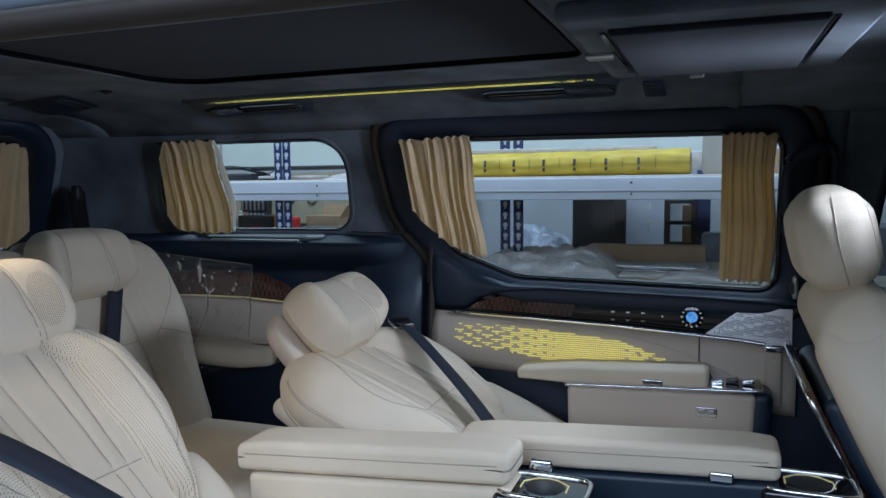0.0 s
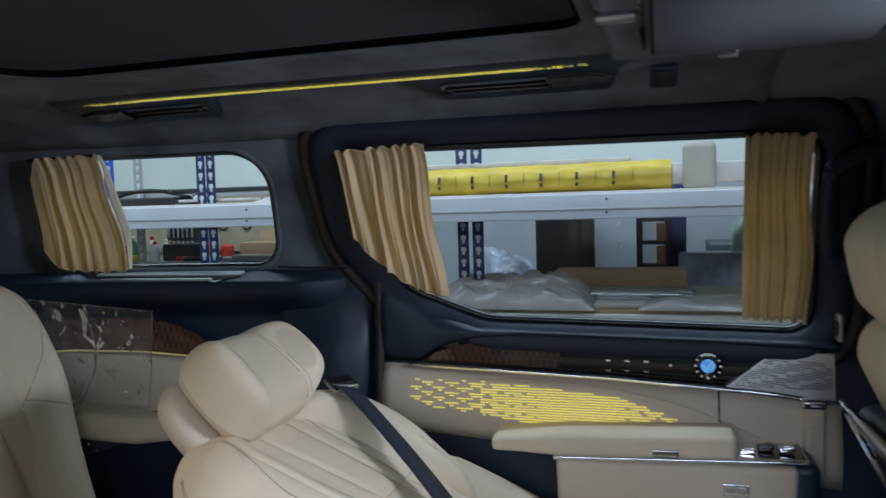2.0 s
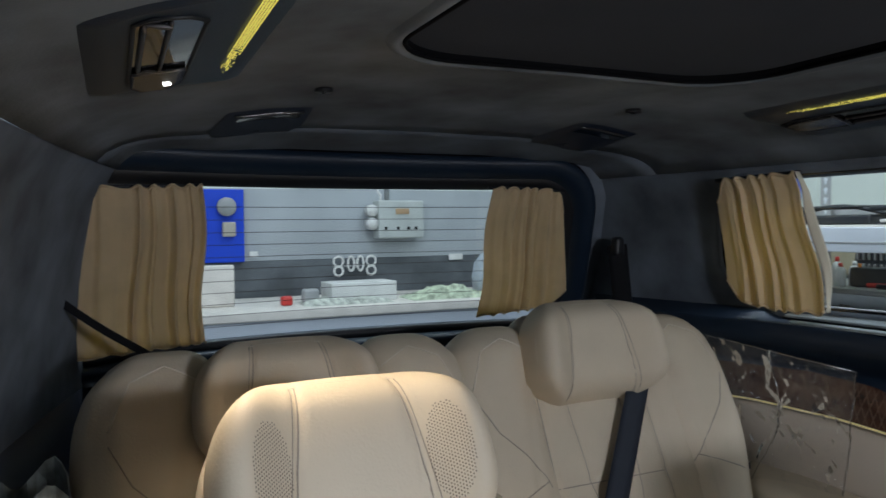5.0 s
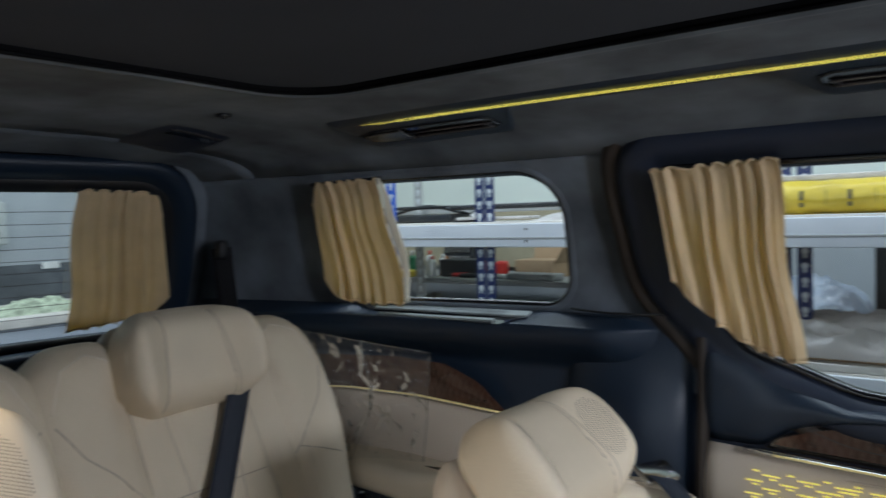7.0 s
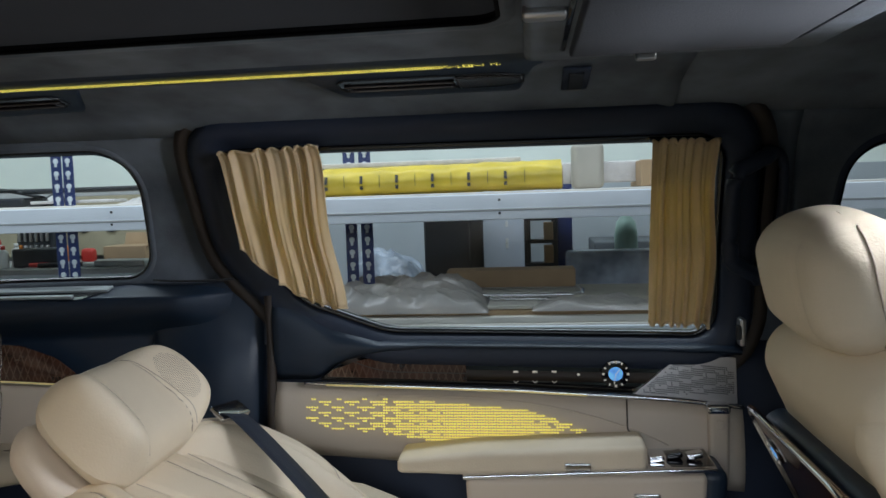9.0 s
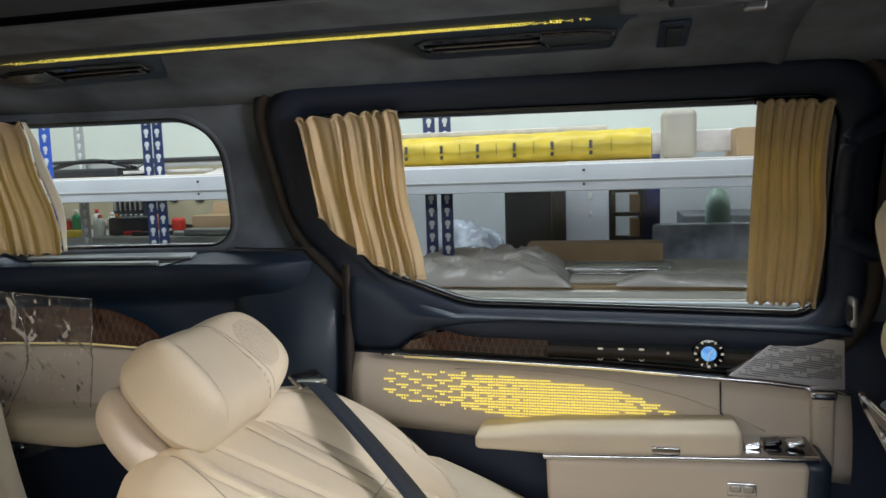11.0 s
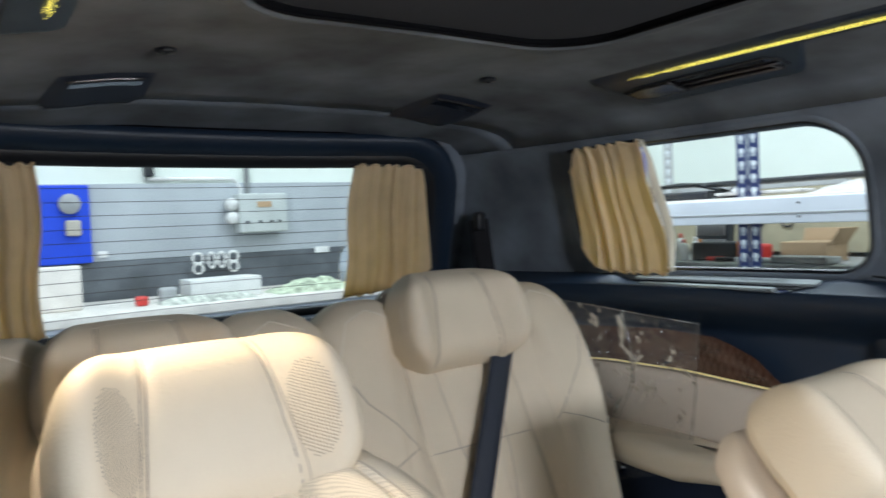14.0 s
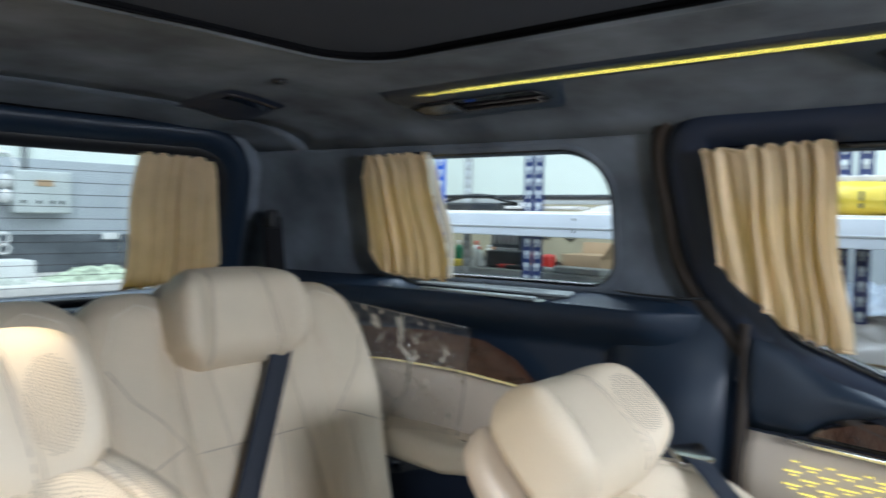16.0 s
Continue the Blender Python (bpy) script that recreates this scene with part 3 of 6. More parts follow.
# ---- light strips, lamps and vents in the roof ----
def side_roof(x, y, side):
    """side 1: far, -1: near; y is measured for the far side."""
    yy = y if side > 0 else 2 * YC - y
    return Vector((x, yy, roof_z(x, yy)))


def light_strip(side):
    root = thing("roof_light_strip", "yellow dotted light strip along the roof side", "light strip", "roof light strips")
    rng = random.Random(5)
    cells = []
    x0, x1, n = -1.28, -0.18, 250
    for i in range(n):
        x = x0 + (x1 - x0) * i / n
        u = i / n
        e = min(u, 1 - u)
        for r in range(5):
            if e < 0.14:
                block = int(i / 6)
                keep = (rng.random() < e / 0.15) if (block * 7 + r * 3) % 5 else True
                if e < 0.03 and r != 2:
                    keep = False
                if e < 0.10 and (block + r) % 2 and r in (0, 4):
                    keep = False
                if not keep:
                    continue
            y = 0.651 + 0.0027 * (r - 2)
            p = side_roof(x, y, side)
            q = side_roof(x + 0.0031, y, side)
            w = side_roof(x, y + 0.0020, side)
            cells.append((p, q - p, w - p, Vector((0, 0, -0.0066))))
    part("dots", quads_bm(cells), led, root, "glowing yellow dots", smooth=False)["kind"] = "stuff"
    def outer(x):
        """The plate widens round each vent."""
        a = smooth((x + 1.335) / 0.02) * (1 - smooth((x + 1.02) / 0.085))
        b = smooth((x + 0.56) / 0.075) * (1 - smooth((x + 0.185) / 0.035))
        return 0.677 + 0.121 * max(a, b)

    def plate(u, v):
        x = -1.338 + 1.198 * u
        y0 = 0.624 + 0.030 * (1 - smooth(u / 0.012)) + 0.030 * (1 - smooth((1 - u) / 0.012))
        y = y0 + (outer(x) - y0) * v
        return side_roof(x, y, side) + Vector((0, 0, -0.0048 * min(1, 9 * min(v, 1 - v)) * min(1, 60 * min(u, 1 - u))))

    part("trim_plate", grid_bm(plate, 150, 18), navy, root, "navy leather trim plate")


def roof_vent(side, x0, x1, lamp_end, lit, y=0.725):
    """An oblong opening with air slats and a smoked reading lamp at one end."""
    root = thing("roof_vent_lamp", "dark roof vent with bright slats and a smoked reading lamp" + (", lit" if lit else ""), "roof vent", "roof vents with lamps")

    def at(u, v, h=0.0):
        uu = u if lamp_end > 0 else 1 - u
        p = side_roof(x0 + (x1 - x0) * uu, y - 0.030 + 0.060 * v, side)
        return p + Vector((0, 0, -h))

    def nose(u):
        """The lamp's end narrows to a blunt point."""
        return 1 - 0.45 * smooth((u - 0.86) / 0.14) - 0.5 * smooth((0.05 - u) / 0.05)

    def field(u0, u1, half, h):
        return grid_bm(lambda u, v: at(u0 + (u1 - u0) * u, 0.5 + half * nose(u0 + (u1 - u0) * u) * (2 * v - 1), h), 30, 8)

    part("opening", field(0.0, 1.0, 0.5, 0.0056), gloss_black, root, "black vent opening")
    part("frame", tube_bm([at(k / 40, 0.5 + 0.5 * nose(k / 40), 0.0058) for k in range(41)] + [at(1 - k / 40, 0.5 - 0.5 * nose(1 - k / 40), 0.0058) for k in range(41)], 0.0022, 6, closed=True), black, root)
    part("slat", tube_bm([at(0.03 + 0.60 * k / 8, 0.50, 0.0075) for k in range(9)], 0.0022, 6), satin_dark, root, "dull metal air slat")
    part("slat", tube_bm([at(0.05 + 0.58 * k / 8, 0.86, 0.0075) for k in range(9)], 0.0026, 6), satin_dark, root, "dull metal air slat")
    part("end_cheek", box_bm(0.006, 0.022, 0.004, 0.001, at=Matrix.Translation(at(0.06, 0.66, 0.0075))), satin_dark, root)
    solid(part("lamp_lens", field(0.645, 0.985, 0.46, 0.0085), lens, root, "smoked lamp lens"), 0.003, 0)
    part("lamp_rim", tube_bm([at(0.645 + 0.02 * k / 4, 0.04 + 0.92 * k / 4, 0.0092) for k in range(5)], 0.0016, 6), satin_dark, root, "thin metal lamp edge")
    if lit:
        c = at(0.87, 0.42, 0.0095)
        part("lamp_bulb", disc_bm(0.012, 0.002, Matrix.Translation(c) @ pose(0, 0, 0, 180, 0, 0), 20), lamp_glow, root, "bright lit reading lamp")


for s in (1, -1):
    light_strip(s)
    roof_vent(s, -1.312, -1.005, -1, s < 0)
    roof_vent(s, -0.492, -0.172, 1, False)


def tail_lamp(y, name="roof_speaker"):
    root = thing(name, "small dark roof grille with a metal lip near the tailgate", "roof grille", "rear roof grilles")

    def at(u, v, h=0.0):
        x, yy = -1.775 + 0.20 * v, y + (u - 0.5) * (0.176 - 0.036 * v) * (1 - 0.22 * (1 - smooth(v / 0.22)))
        return Vector((x, yy, roof_z(x, yy) - h))

    part("plate", grid_bm(lambda u, v: at(u, v, 0.0015 + 0.004 * min(1, 7 * min(u, 1 - u)) * min(1, 7 * min(v, 1 - v))), 20, 14), navy_soft, root)
    part("slot", grid_bm(lambda u, v: at(0.16 + 0.72 * u, 0.70 + 0.12 * v, 0.0062), 8, 2), gloss_black, root)
    part("lip", tube_bm([at(0.10 + 0.80 * k / 8, 0.90, 0.0058) for k in range(9)], 0.0022, 6), satin_dark, root, "dull metal lip")
    part("button", disc_bm(0.006, 0.002, Matrix.Translation(at(0.5, 0.2, 0.006)) @ pose(0, 0, 0, 180), 12), black, root)


tail_lamp(-0.15)
tail_lamp(2 * YC + 0.15)
for x, y in ((-1.44, -0.10), (-1.44, 0.48)):
    hook = thing("roof_hook", "small dark coat hook on the roof lining", "hook", "roof hooks")
    part("hook_base", disc_bm(0.014, 0.006, Matrix.Translation((x, y, roof_z(x, y) - 0.006)) @ pose(0, 0, 0, 180), 16), black, hook)
    part("peg", tube_bm([(x - 0.006, y, roof_z(x, y) - 0.007), (x + 0.006, y, roof_z(x, y) - 0.007)], 0.002), black, hook)

toggle = thing("roof_switch", "small navy switch set in the roof side", "switch")
part("surround", box_bm(0.046, 0.108, 0.006, 0.003, n=3, at=Matrix.Translation((-0.085, 0.738, 1.708)) @ pose(0, 0, 0, -10, 0, 0)), navy_soft, toggle)
part("key", box_bm(0.024, 0.080, 0.006, 0.002, n=2, at=Matrix.Translation((-0.085, 0.738, 1.704)) @ pose(0, 0, 0, -10, 0, 0)), black, toggle, "black switch key")
part("edge", box_bm(0.024, 0.004, 0.004, 0.001, at=Matrix.Translation((-0.085, 0.781, 1.696)) @ pose(0, 0, 0, -10, 0, 0)), satin_dark, toggle)

# fold-down roof unit over the front
roof_unit = thing("roof_console", "dark fold-down roof unit with two slots and a latch", "roof console")
part("body", box_bm(0.44, 0.62, 0.03, 0.012, n=4, at=Matrix.Translation((0.05, YC + 0.14, 1.737)) @ pose(0, 0, 0, 0, 0, 0)), suede, roof_unit)
part("screen_back", box_bm(0.30, 0.46, 0.014, 0.006, n=3, at=Matrix.Translation((0.045, YC + 0.14, 1.719))), roof_felt, roof_unit)
for dx in (-0.16, 0.16):
    part("slot", box_bm(0.008, 0.42, 0.006, 0.002, at=Matrix.Translation((0.045 + dx, YC + 0.14, 1.721))), gloss_black, roof_unit)
part("latch", box_bm(0.03, 0.012, 0.014, 0.004, at=Matrix.Translation((0.01, YC + 0.41, 1.716))), satin, roof_unit, "small bright latch")
part("hinge", box_bm(0.05, 0.03, 0.016, 0.006, at=Matrix.Translation((-0.145, YC + 0.12, 1.72))), satin, roof_unit, "metal hinge")
dome = thing("front_dome_lamp", "lit front dome lamp in the roof", "ceiling lamp")
part("housing", box_bm(0.12, 0.16, 0.02, 0.008, at=Matrix.Translation((0.51, YC + 0.13, 1.728))), black, dome)
part("lamp_lens", box_bm(0.07, 0.10, 0.006, 0.002, at=Matrix.Translation((0.51, YC + 0.13, 1.716))), dome_lens, dome, "lit lamp lens").visible_shadow = False

# ---- sliding door panel ----
door = thing("door_panel", "sliding door trim with beige leather, dark veneer and light pattern", "door panel", kind="structure")


def band(f_top, f_bot, x0, x1, h, n=40, m=6, crown=0.0):
    return grid_bm(lambda u, v: far(x0 + (x1 - x0) * u, f_bot(x0 + (x1 - x0) * u) * (1 - v) + f_top(x0 + (x1 - x0) * u) * v, h + crown * math.sin(math.pi * v) ** 0.6), n, m)


def line(points):
    xs, zs = zip(*points)
    return lambda x: float(np.interp(x, xs, zs))


rail_z = line([(-0.73, 1.126), (-0.64, 1.123), (-0.2, 1.108), (0.1, 1.090), (0.25, 1.074)])
belly_z = line([(-0.73, 0.972), (-0.45, 0.955), (-0.1, 0.93), (0.25, 0.90)])
veneer_z = line([(-0.63, 1.128), (-0.60, 1.152), (-0.55, 1.170), (-0.48, 1.184), (-0.38, 1.192), (0.02, 1.184), (0.25, 1.172)])
sill_z = line([(-0.73, 1.318), (-0.68, 1.298), (-0.60, 1.245), (-0.50, 1.212), (0.25, 1.198)])
solid(part("leather_panel", band(lambda x: rail_z(x) - 0.002, belly_z, -0.727, 0.25, 0.022, crown=0.014), leather_door, door, "beige leather panel"), 0.02, 0)
solid(part("veneer", band(veneer_z, lambda x: rail_z(x) + 0.003, -0.63, 0.13, 0.016, 60, 6), gloss_black, door, "gloss black panel with touch icons"), 0.006, 0)
part("inlay", band(lambda x: veneer_z(x) - 0.004, lambda x: rail_z(x) + 0.012, -0.612, -0.31, 0.0205, 30, 6), wood, door, "figured dark veneer")
solid(part("sill_pad", band(sill_z, lambda x: veneer_z(x) + 0.002 if x > -0.63 else 1.126, -0.727, 0.25, 0.012, 60, 8, 0.030), navy, door, "navy leather sill"), 0.01, 0)
part("rail", tube_bm([far(-0.66 + 0.91 * k / 30, rail_z(-0.66 + 0.91 * k / 30), 0.034) for k in range(31)], 0.0055, 8), chrome, door, "bright metal rail")
part("light_line", tube_bm([far(-0.61 + 0.55 * k / 20, rail_z(-0.61 + 0.55 * k / 20) - 0.001, 0.0395) for k in range(21)], 0.0022, 6), led_dim, door, "yellow glowing line")
part("panel_joint", tube_bm([far(0.02, rail_z(0.02) - 0.006, 0.036), far(0.02, 1.03, 0.038), far(0.06, 0.98, 0.036), far(0.09, 0.95, 0.034)], 0.0018, 6), rubber, door)
part("crease", tube_bm([far(-0.50 + 0.60 * k / 20, 1.098 - 0.10 * (k / 20) ** 3, 0.0365) for k in range(21)], 0.0015, 6), leather_door, door)
part("door_edge", tube_bm([far(-0.735, 0.55, 0.02), far(-0.735, 1.0, 0.03), far(-0.735, 1.22, 0.03), far(-0.735, 1.315, 0.022)], 0.011, 8), rubber, door, "dark door seal")

# speaker grille
grille_bm = bmesh.new()
gp = [far(0.035, 1.098, 0.026), far(0.24, 1.078, 0.026), far(0.24, 1.170, 0.026), far(0.130, 1.174, 0.026)]
f0 = grille_bm.faces.new([grille_bm.verts.new(p) for p in gp])
ext = bmesh.ops.extrude_face_region(grille_bm, geom=[f0])
bmesh.ops.translate(grille_bm, vec=(0, 0.012, 0), verts=[v for v in ext["geom"] if isinstance(v, bmesh.types.BMVert)])
bmesh.ops.recalc_face_normals(grille_bm, faces=grille_bm.faces)
part("speaker_grille", grille_bm, satin, door, "silver speaker grille", smooth=False)
rng = random.Random(3)
cells = []
for i in range(46):
    for r in range(20):
        x, z = 0.055 + 0.0040 * i, 1.166 - 0.0040 * r - 0.0004 * i
        if z > 1.100 + 0.0 - 0.0025 and (z - 1.102) < (x - 0.045) * 0.78 and x < 0.232 and z > 1.098 - (x - 0.035) * 0.09 + 0.004:
            if (i // 6 + r // 2) % 3 != 1 or rng.random() < 0.25:
                p = far(x, z, 0.0275)
                cells.append((p, Vector((0.0026, 0, 0)), Vector((0, 0, 0.0022)), Vector((0, -0.0006, 0))))
part("grille_holes", quads_bm(cells), black, door, smooth=False)["kind"] = "stuff"

# light pattern of small yellow dots
cells = []
PITCH = 0.0056
pattern_top = line([(-0.66, 1.094), (-0.43, 1.087), (-0.19, 1.068), (-0.05, 1.026), (0.0, 1.0)])
pattern_foot = line([(-0.66, 1.030), (-0.50, 1.018), (-0.35, 0.998), (0.0, 0.985)])
for i in range(117):
    x = -0.655 + PITCH * i
    u = i / 117
    fill = min(smooth(u / 0.50), 1.25 * smooth((1.03 - u) / 0.46))
    for r in range(20):
        z = 1.094 - PITCH * r
        if not pattern_foot(x) < z < pattern_top(x):
            continue
        c = (i + 5 * ((r // 2) % 2)) % 10
        if r % 2 == 0:
            keep = c < 5 + 6 * smooth((fill - 0.25) / 0.5)
        else:
            keep = abs(c - 2.5) < 1.0 + 6.8 * smooth((fill - 0.3) / 0.65)
        if 0.45 < fill < 0.97 and c in (7, 8) and r % 4 in (1, 2):
            keep = False
        if keep:
            h = 0.0238 + 0.014 * math.sin(math.pi * (z - belly_z(x)) / (rail_z(x) - belly_z(x))) ** 0.6
            p = far(x, z, h + 0.0012)
            cells.append((p, Vector((0.0037, 0, 0)), Vector((0, 0, 0.0030)), Vector((0, -0.0008, 0))))
part("light_pattern", quads_bm(cells), led, door, "glowing yellow dot pattern", smooth=False)["kind"] = "stuff"

# touch icons and clock
for gx, kinds in ((-0.205, "ud"), (-0.165, "lr"), (-0.125, "ud")):
    for dz, up in ((0.021, 1), (-0.021, -1)):
        c = far(gx, 1.143 + dz, 0.0215)
        part("touch_icon", tube_bm([c + Vector((-0.005, 0, -0.002 * up)), c + Vector((0, 0, 0.002 * up)), c + Vector((0.005, 0, -0.002 * up))], 0.0007, 4), icon, door)
    part("touch_icon", box_bm(0.010, 0.0008, 0.004, 0.0003, n=1, k=1, at=Matrix.Translation(far(gx, 1.143, 0.0212))), icon, door)
part("touch_icon", box_bm(0.005, 0.0008, 0.005, 0.0003, n=1, k=1, at=Matrix.Translation(far(-0.075, 1.137, 0.0212))), icon, door)


def clock(place, r, parent_label):
    root = thing("clock", parent_label, "clock")
    m = place
    part("dial", disc_bm(r, 0.006, m, 40), gloss_black, root, "black dial")
    part("dial_glow", disc_bm(r * 0.50, 0.001, m @ Matrix.Translation((0, 0, 0.0012)), 36), clock_glow, root, "glowing blue centre")
    for k in range(12):
        a = 2 * math.pi * k / 12
        big = k % 3 == 0
        part("hour_mark", box_bm(r * 0.10 if not big else r * 0.16, r * 0.17, 0.001, 0.0003, n=1, k=1, at=m @ pose(0, 0, 0, 0, 0, math.degrees(a)) @ Matrix.Translation((0, r * 0.86, 0.0016))), icon, root)
    part("hand_short", box_bm(r * 0.06, r * 0.55, 0.001, 0.0003, n=1, k=1, at=m @ pose(0, 0, 0, 0, 0, -40) @ Matrix.Translation((0, r * 0.22, 0.003))), icon, root)
    part("hand_long", box_bm(r * 0.05, r * 0.8, 0.001, 0.0003, n=1, k=1, at=m @ pose(0, 0, 0, 0, 0, 170) @ Matrix.Translation((0, r * 0.32, 0.0036))), icon, root)
    return root


clock(Matrix.Translation(far(0.0, 1.140, 0.030)) @ pose(0, 0, 0, 90, 0, 0), 0.029, "round blue glowing clock in the door panel")
pull = thing("door_pull", "beige leather door pull with a chrome cap", "door handle")
part("strap", box_bm(0.040, 0.030, 0.15, 0.010, n=2, at=Matrix.Translation((0.198, 0.958, 1.000))), leather_door, pull)
part("cap", box_bm(0.046, 0.036, 0.020, 0.007, n=2, at=Matrix.Translation((0.196, 0.956, 1.076))), chrome, pull, "chrome cap")
part("button", box_bm(0.016, 0.004, 0.018, 0.002, at=Matrix.Translation((0.198, 0.942, 1.045))), leather_door, pull)
grip = thing("grab_handle", "dark curved grab handle on the door pillar", "grab handle")
part("grip", tube_bm([far(0.232 - 0.020 * math.sin(math.pi * k / 24) ** 0.5 + 0.055 * smooth((k - 20) / 4) + 0.050 * smooth((4 - k) / 4), 1.335 + 0.245 * k / 24, 0.034 + 0.030 * math.sin(math.pi * k / 24) ** 0.5) for k in range(25)], 0.016, 12), navy_soft, grip, "padded curved grip")
part("recess", grid_bm(lambda u, v: far(0.228 + 0.085 * u, 1.335 + 0.235 * v, 0.012 + 0.004 * math.sin(math.pi * u)), 6, 10), gloss_black, grip, "dark hollow behind the grip")
part("surround", tube_bm([far(0.272 + 0.048 * math.copysign(abs(math.cos(a)) ** 0.5, math.cos(a)), 1.455 + 0.130 * math.copysign(abs(math.sin(a)) ** 0.5, math.sin(a)), 0.014) for a in [2 * math.pi * k / 40 for k in range(40)]], 0.010, 8, closed=True), navy_soft, grip, "rounded navy surround")
# belt height slider
slider = thing("belt_slider", "small black belt height slider with a metal button", "slider")
part("plate", box_bm(0.012, 0.03, 0.055, 0.005, at=Matrix.Translation((0.240, 0.945, 1.232))), satin, slider)
part("button", box_bm(0.012, 0.016, 0.03, 0.005, at=Matrix.Translation((0.234, 0.938, 1.232))), black, slider)

# ---- outboard arm unit ----
unit = thing("armrest_cabinet", "beige side cabinet with a padded flip-up armrest and chrome rim", "armrest")
part("body", box_bm(0.46, 0.11, 0.40, 0.014, n=4, shape=lambda v: Vector((v.x + (0.03 * (0.2 - v.z) if v.x < 0 else -0.05 * smooth((0.15 - v.z) / 0.3) * (v.x > 0)), v.y, v.z + 0.030 * v.x)), at=Matrix.Translation((-0.075, 0.902, 0.772))), leather_door, unit, "beige leather side")
part("front_end", box_bm(0.050, 0.105, 0.42, 0.02, n=4, shape=lambda v: Vector((v.x + 0.04 * v.z, v.y, v.z)), at=Matrix.Translation((0.160, 0.902, 0.775))), navy, unit, "navy rounded front end")
part("chrome_rim", box_bm(0.48, 0.118, 0.010, 0.004, n=3, shape=lambda v: Vector((v.x, v.y, v.z + 0.045 * v.x)), at=Matrix.Translation((-0.070, 0.902, 0.979))), chrome, unit, "chrome rim")
part("pad", box_bm(0.485, 0.105, 0.046, 0.012, n=10, bulge=0.002, shape=lambda v: Vector((v.x, v.y, v.z * (0.62 + 0.38 * smooth((v.x + 0.24) / 0.16)) + 0.045 * v.x)), at=Matrix.Translation((-0.198, 0.905, 0.996))), leather, unit, "padded cream armrest")
part("latch", box_bm(0.050, 0.010, 0.014, 0.003, at=Matrix.Translation((-0.088, 0.850, 0.992))), chrome, unit, "chrome latch")
for k in range(3):
    part("switch", box_bm(0.030, 0.024, 0.012, 0.004, shape=lambda v: v, at=Matrix.Translation((0.065 + 0.036 * k, 0.89 + 0.012 * (k % 2), 0.995 + 0.004 * k)) @ pose(0, 0, 0, 0, -12, 0)), chrome if k != 1 else gloss_black, unit, "seat switch")
part("switch_tray", box_bm(0.13, 0.10, 0.012, 0.005, at=Matrix.Translation((0.105, 0.90, 0.986)) @ pose(0, 0, 0, 0, -3, 0)), gloss_black, unit, "gloss black switch tray")
sw = part("button_bezel", box_bm(0.050, 0.006, 0.026, 0.003, at=Matrix.Translation((0.041, 0.846, 0.929))), chrome, unit, "chrome button bezel")
for dx in (-0.011, 0.011):
    part("button", box_bm(0.019, 0.006, 0.014, 0.003, at=Matrix.Translation((0.041 + dx, 0.843, 0.931))), satin, sw)

# ---- third-row side panel ----
side = thing("rear_side_panel", "cream side panel with veneer strip and small shelf by the third row", "side panel", kind="structure")
strip_z = line([(-1.75, 1.135), (-1.55, 1.147), (-1.35, 1.143), (-1.16, 1.128)])
wood_z = line([(-1.75, 1.215), (-1.42, 1.228), (-1.29, 1.218), (-1.21, 1.188), (-1.14, 1.132)])
solid(part("leather_panel", band(strip_z, lambda x: 0.985, -1.75, -1.165, 0.045, 30, 6, 0.01), leather_door, side, "cream leather panel"), 0.02, 0)
part("veneer", band(wood_z, strip_z, -1.75, -1.142, 0.058, 40, 4, 0.004), wood, side, "figured dark veneer")
part("rail", tube_bm([far(-1.75 + 0.61 * k / 20, strip_z(-1.75 + 0.61 * k / 20), 0.060) for k in range(21)], 0.0022, 6), led_dim, side, "thin glowing metal line")
part("shelf", box_bm(0.44, 0.13, 0.062, 0.020, n=6, bulge=0.006, shape=lambda v: Vector((v.x, v.y + 0.05 * smooth((v.x - 0.12) / 0.10) * (v.y < 0), v.z)), at=Matrix.Translation((-1.43, 0.865, 0.975)) @ pose(0, 0, 0, 0, 0, -4)), leather, side, "cream padded shelf")

# crumpled clear film on the side panel
rng = random.Random(8)


def film_at(u, v):
    p = Vector((-1.635 + 0.345 * u - 0.05 * v * (u - 0.4), 0.788 + 0.115 * u - 0.01 * v, 1.300 - 0.05 * u - (0.36 + 0.03 * math.sin(5 * u)) * v))
    d = 0.010 * noise.fractal(Vector((u * 5, v * 5, 1.0)), 0.9, 2.2, 5)
    for f1, amp in ((3.0, 0.022), (7.0, 0.008), (15.0, 0.0022)):
        d += amp * (0.4 - abs(noise.noise(Vector((u * f1 + 0.6 * v * f1, v * f1 * 0.8 - 0.3 * u * f1, f1)))))
    return p + Vector((0.3 * d, -0.014 - abs(d), 0.4 * d))


film_edge = clear("creased_film_edge", (0.90, 0.90, 0.90), 0.40, 0.08)
plastic_film = thing("plastic_film", "crumpled clear plastic film hanging on the side panel", "plastic film")
part("sheet", grid_bm(film_at, 110, 110), film_wrap, plastic_film, "creased clear sheet").visible_shadow = False
for name, path in (("folded_edge", [film_at(k / 40, 0.004) for k in range(41)]), ("folded_edge", [film_at(0.995, k / 40) for k in range(41)]), ("folded_edge", [film_at(0.52 + 0.10 * math.sin(5 * k / 40), k / 40) + Vector((0, -0.002, 0)) for k in range(41)])):
    part(name, tube_bm(path, lambda t: 0.0016 + 0.0012 * math.sin(23 * t) ** 2, 5, flat=0.5), film_edge, plastic_film, "bright folded edge").visible_shadow = False
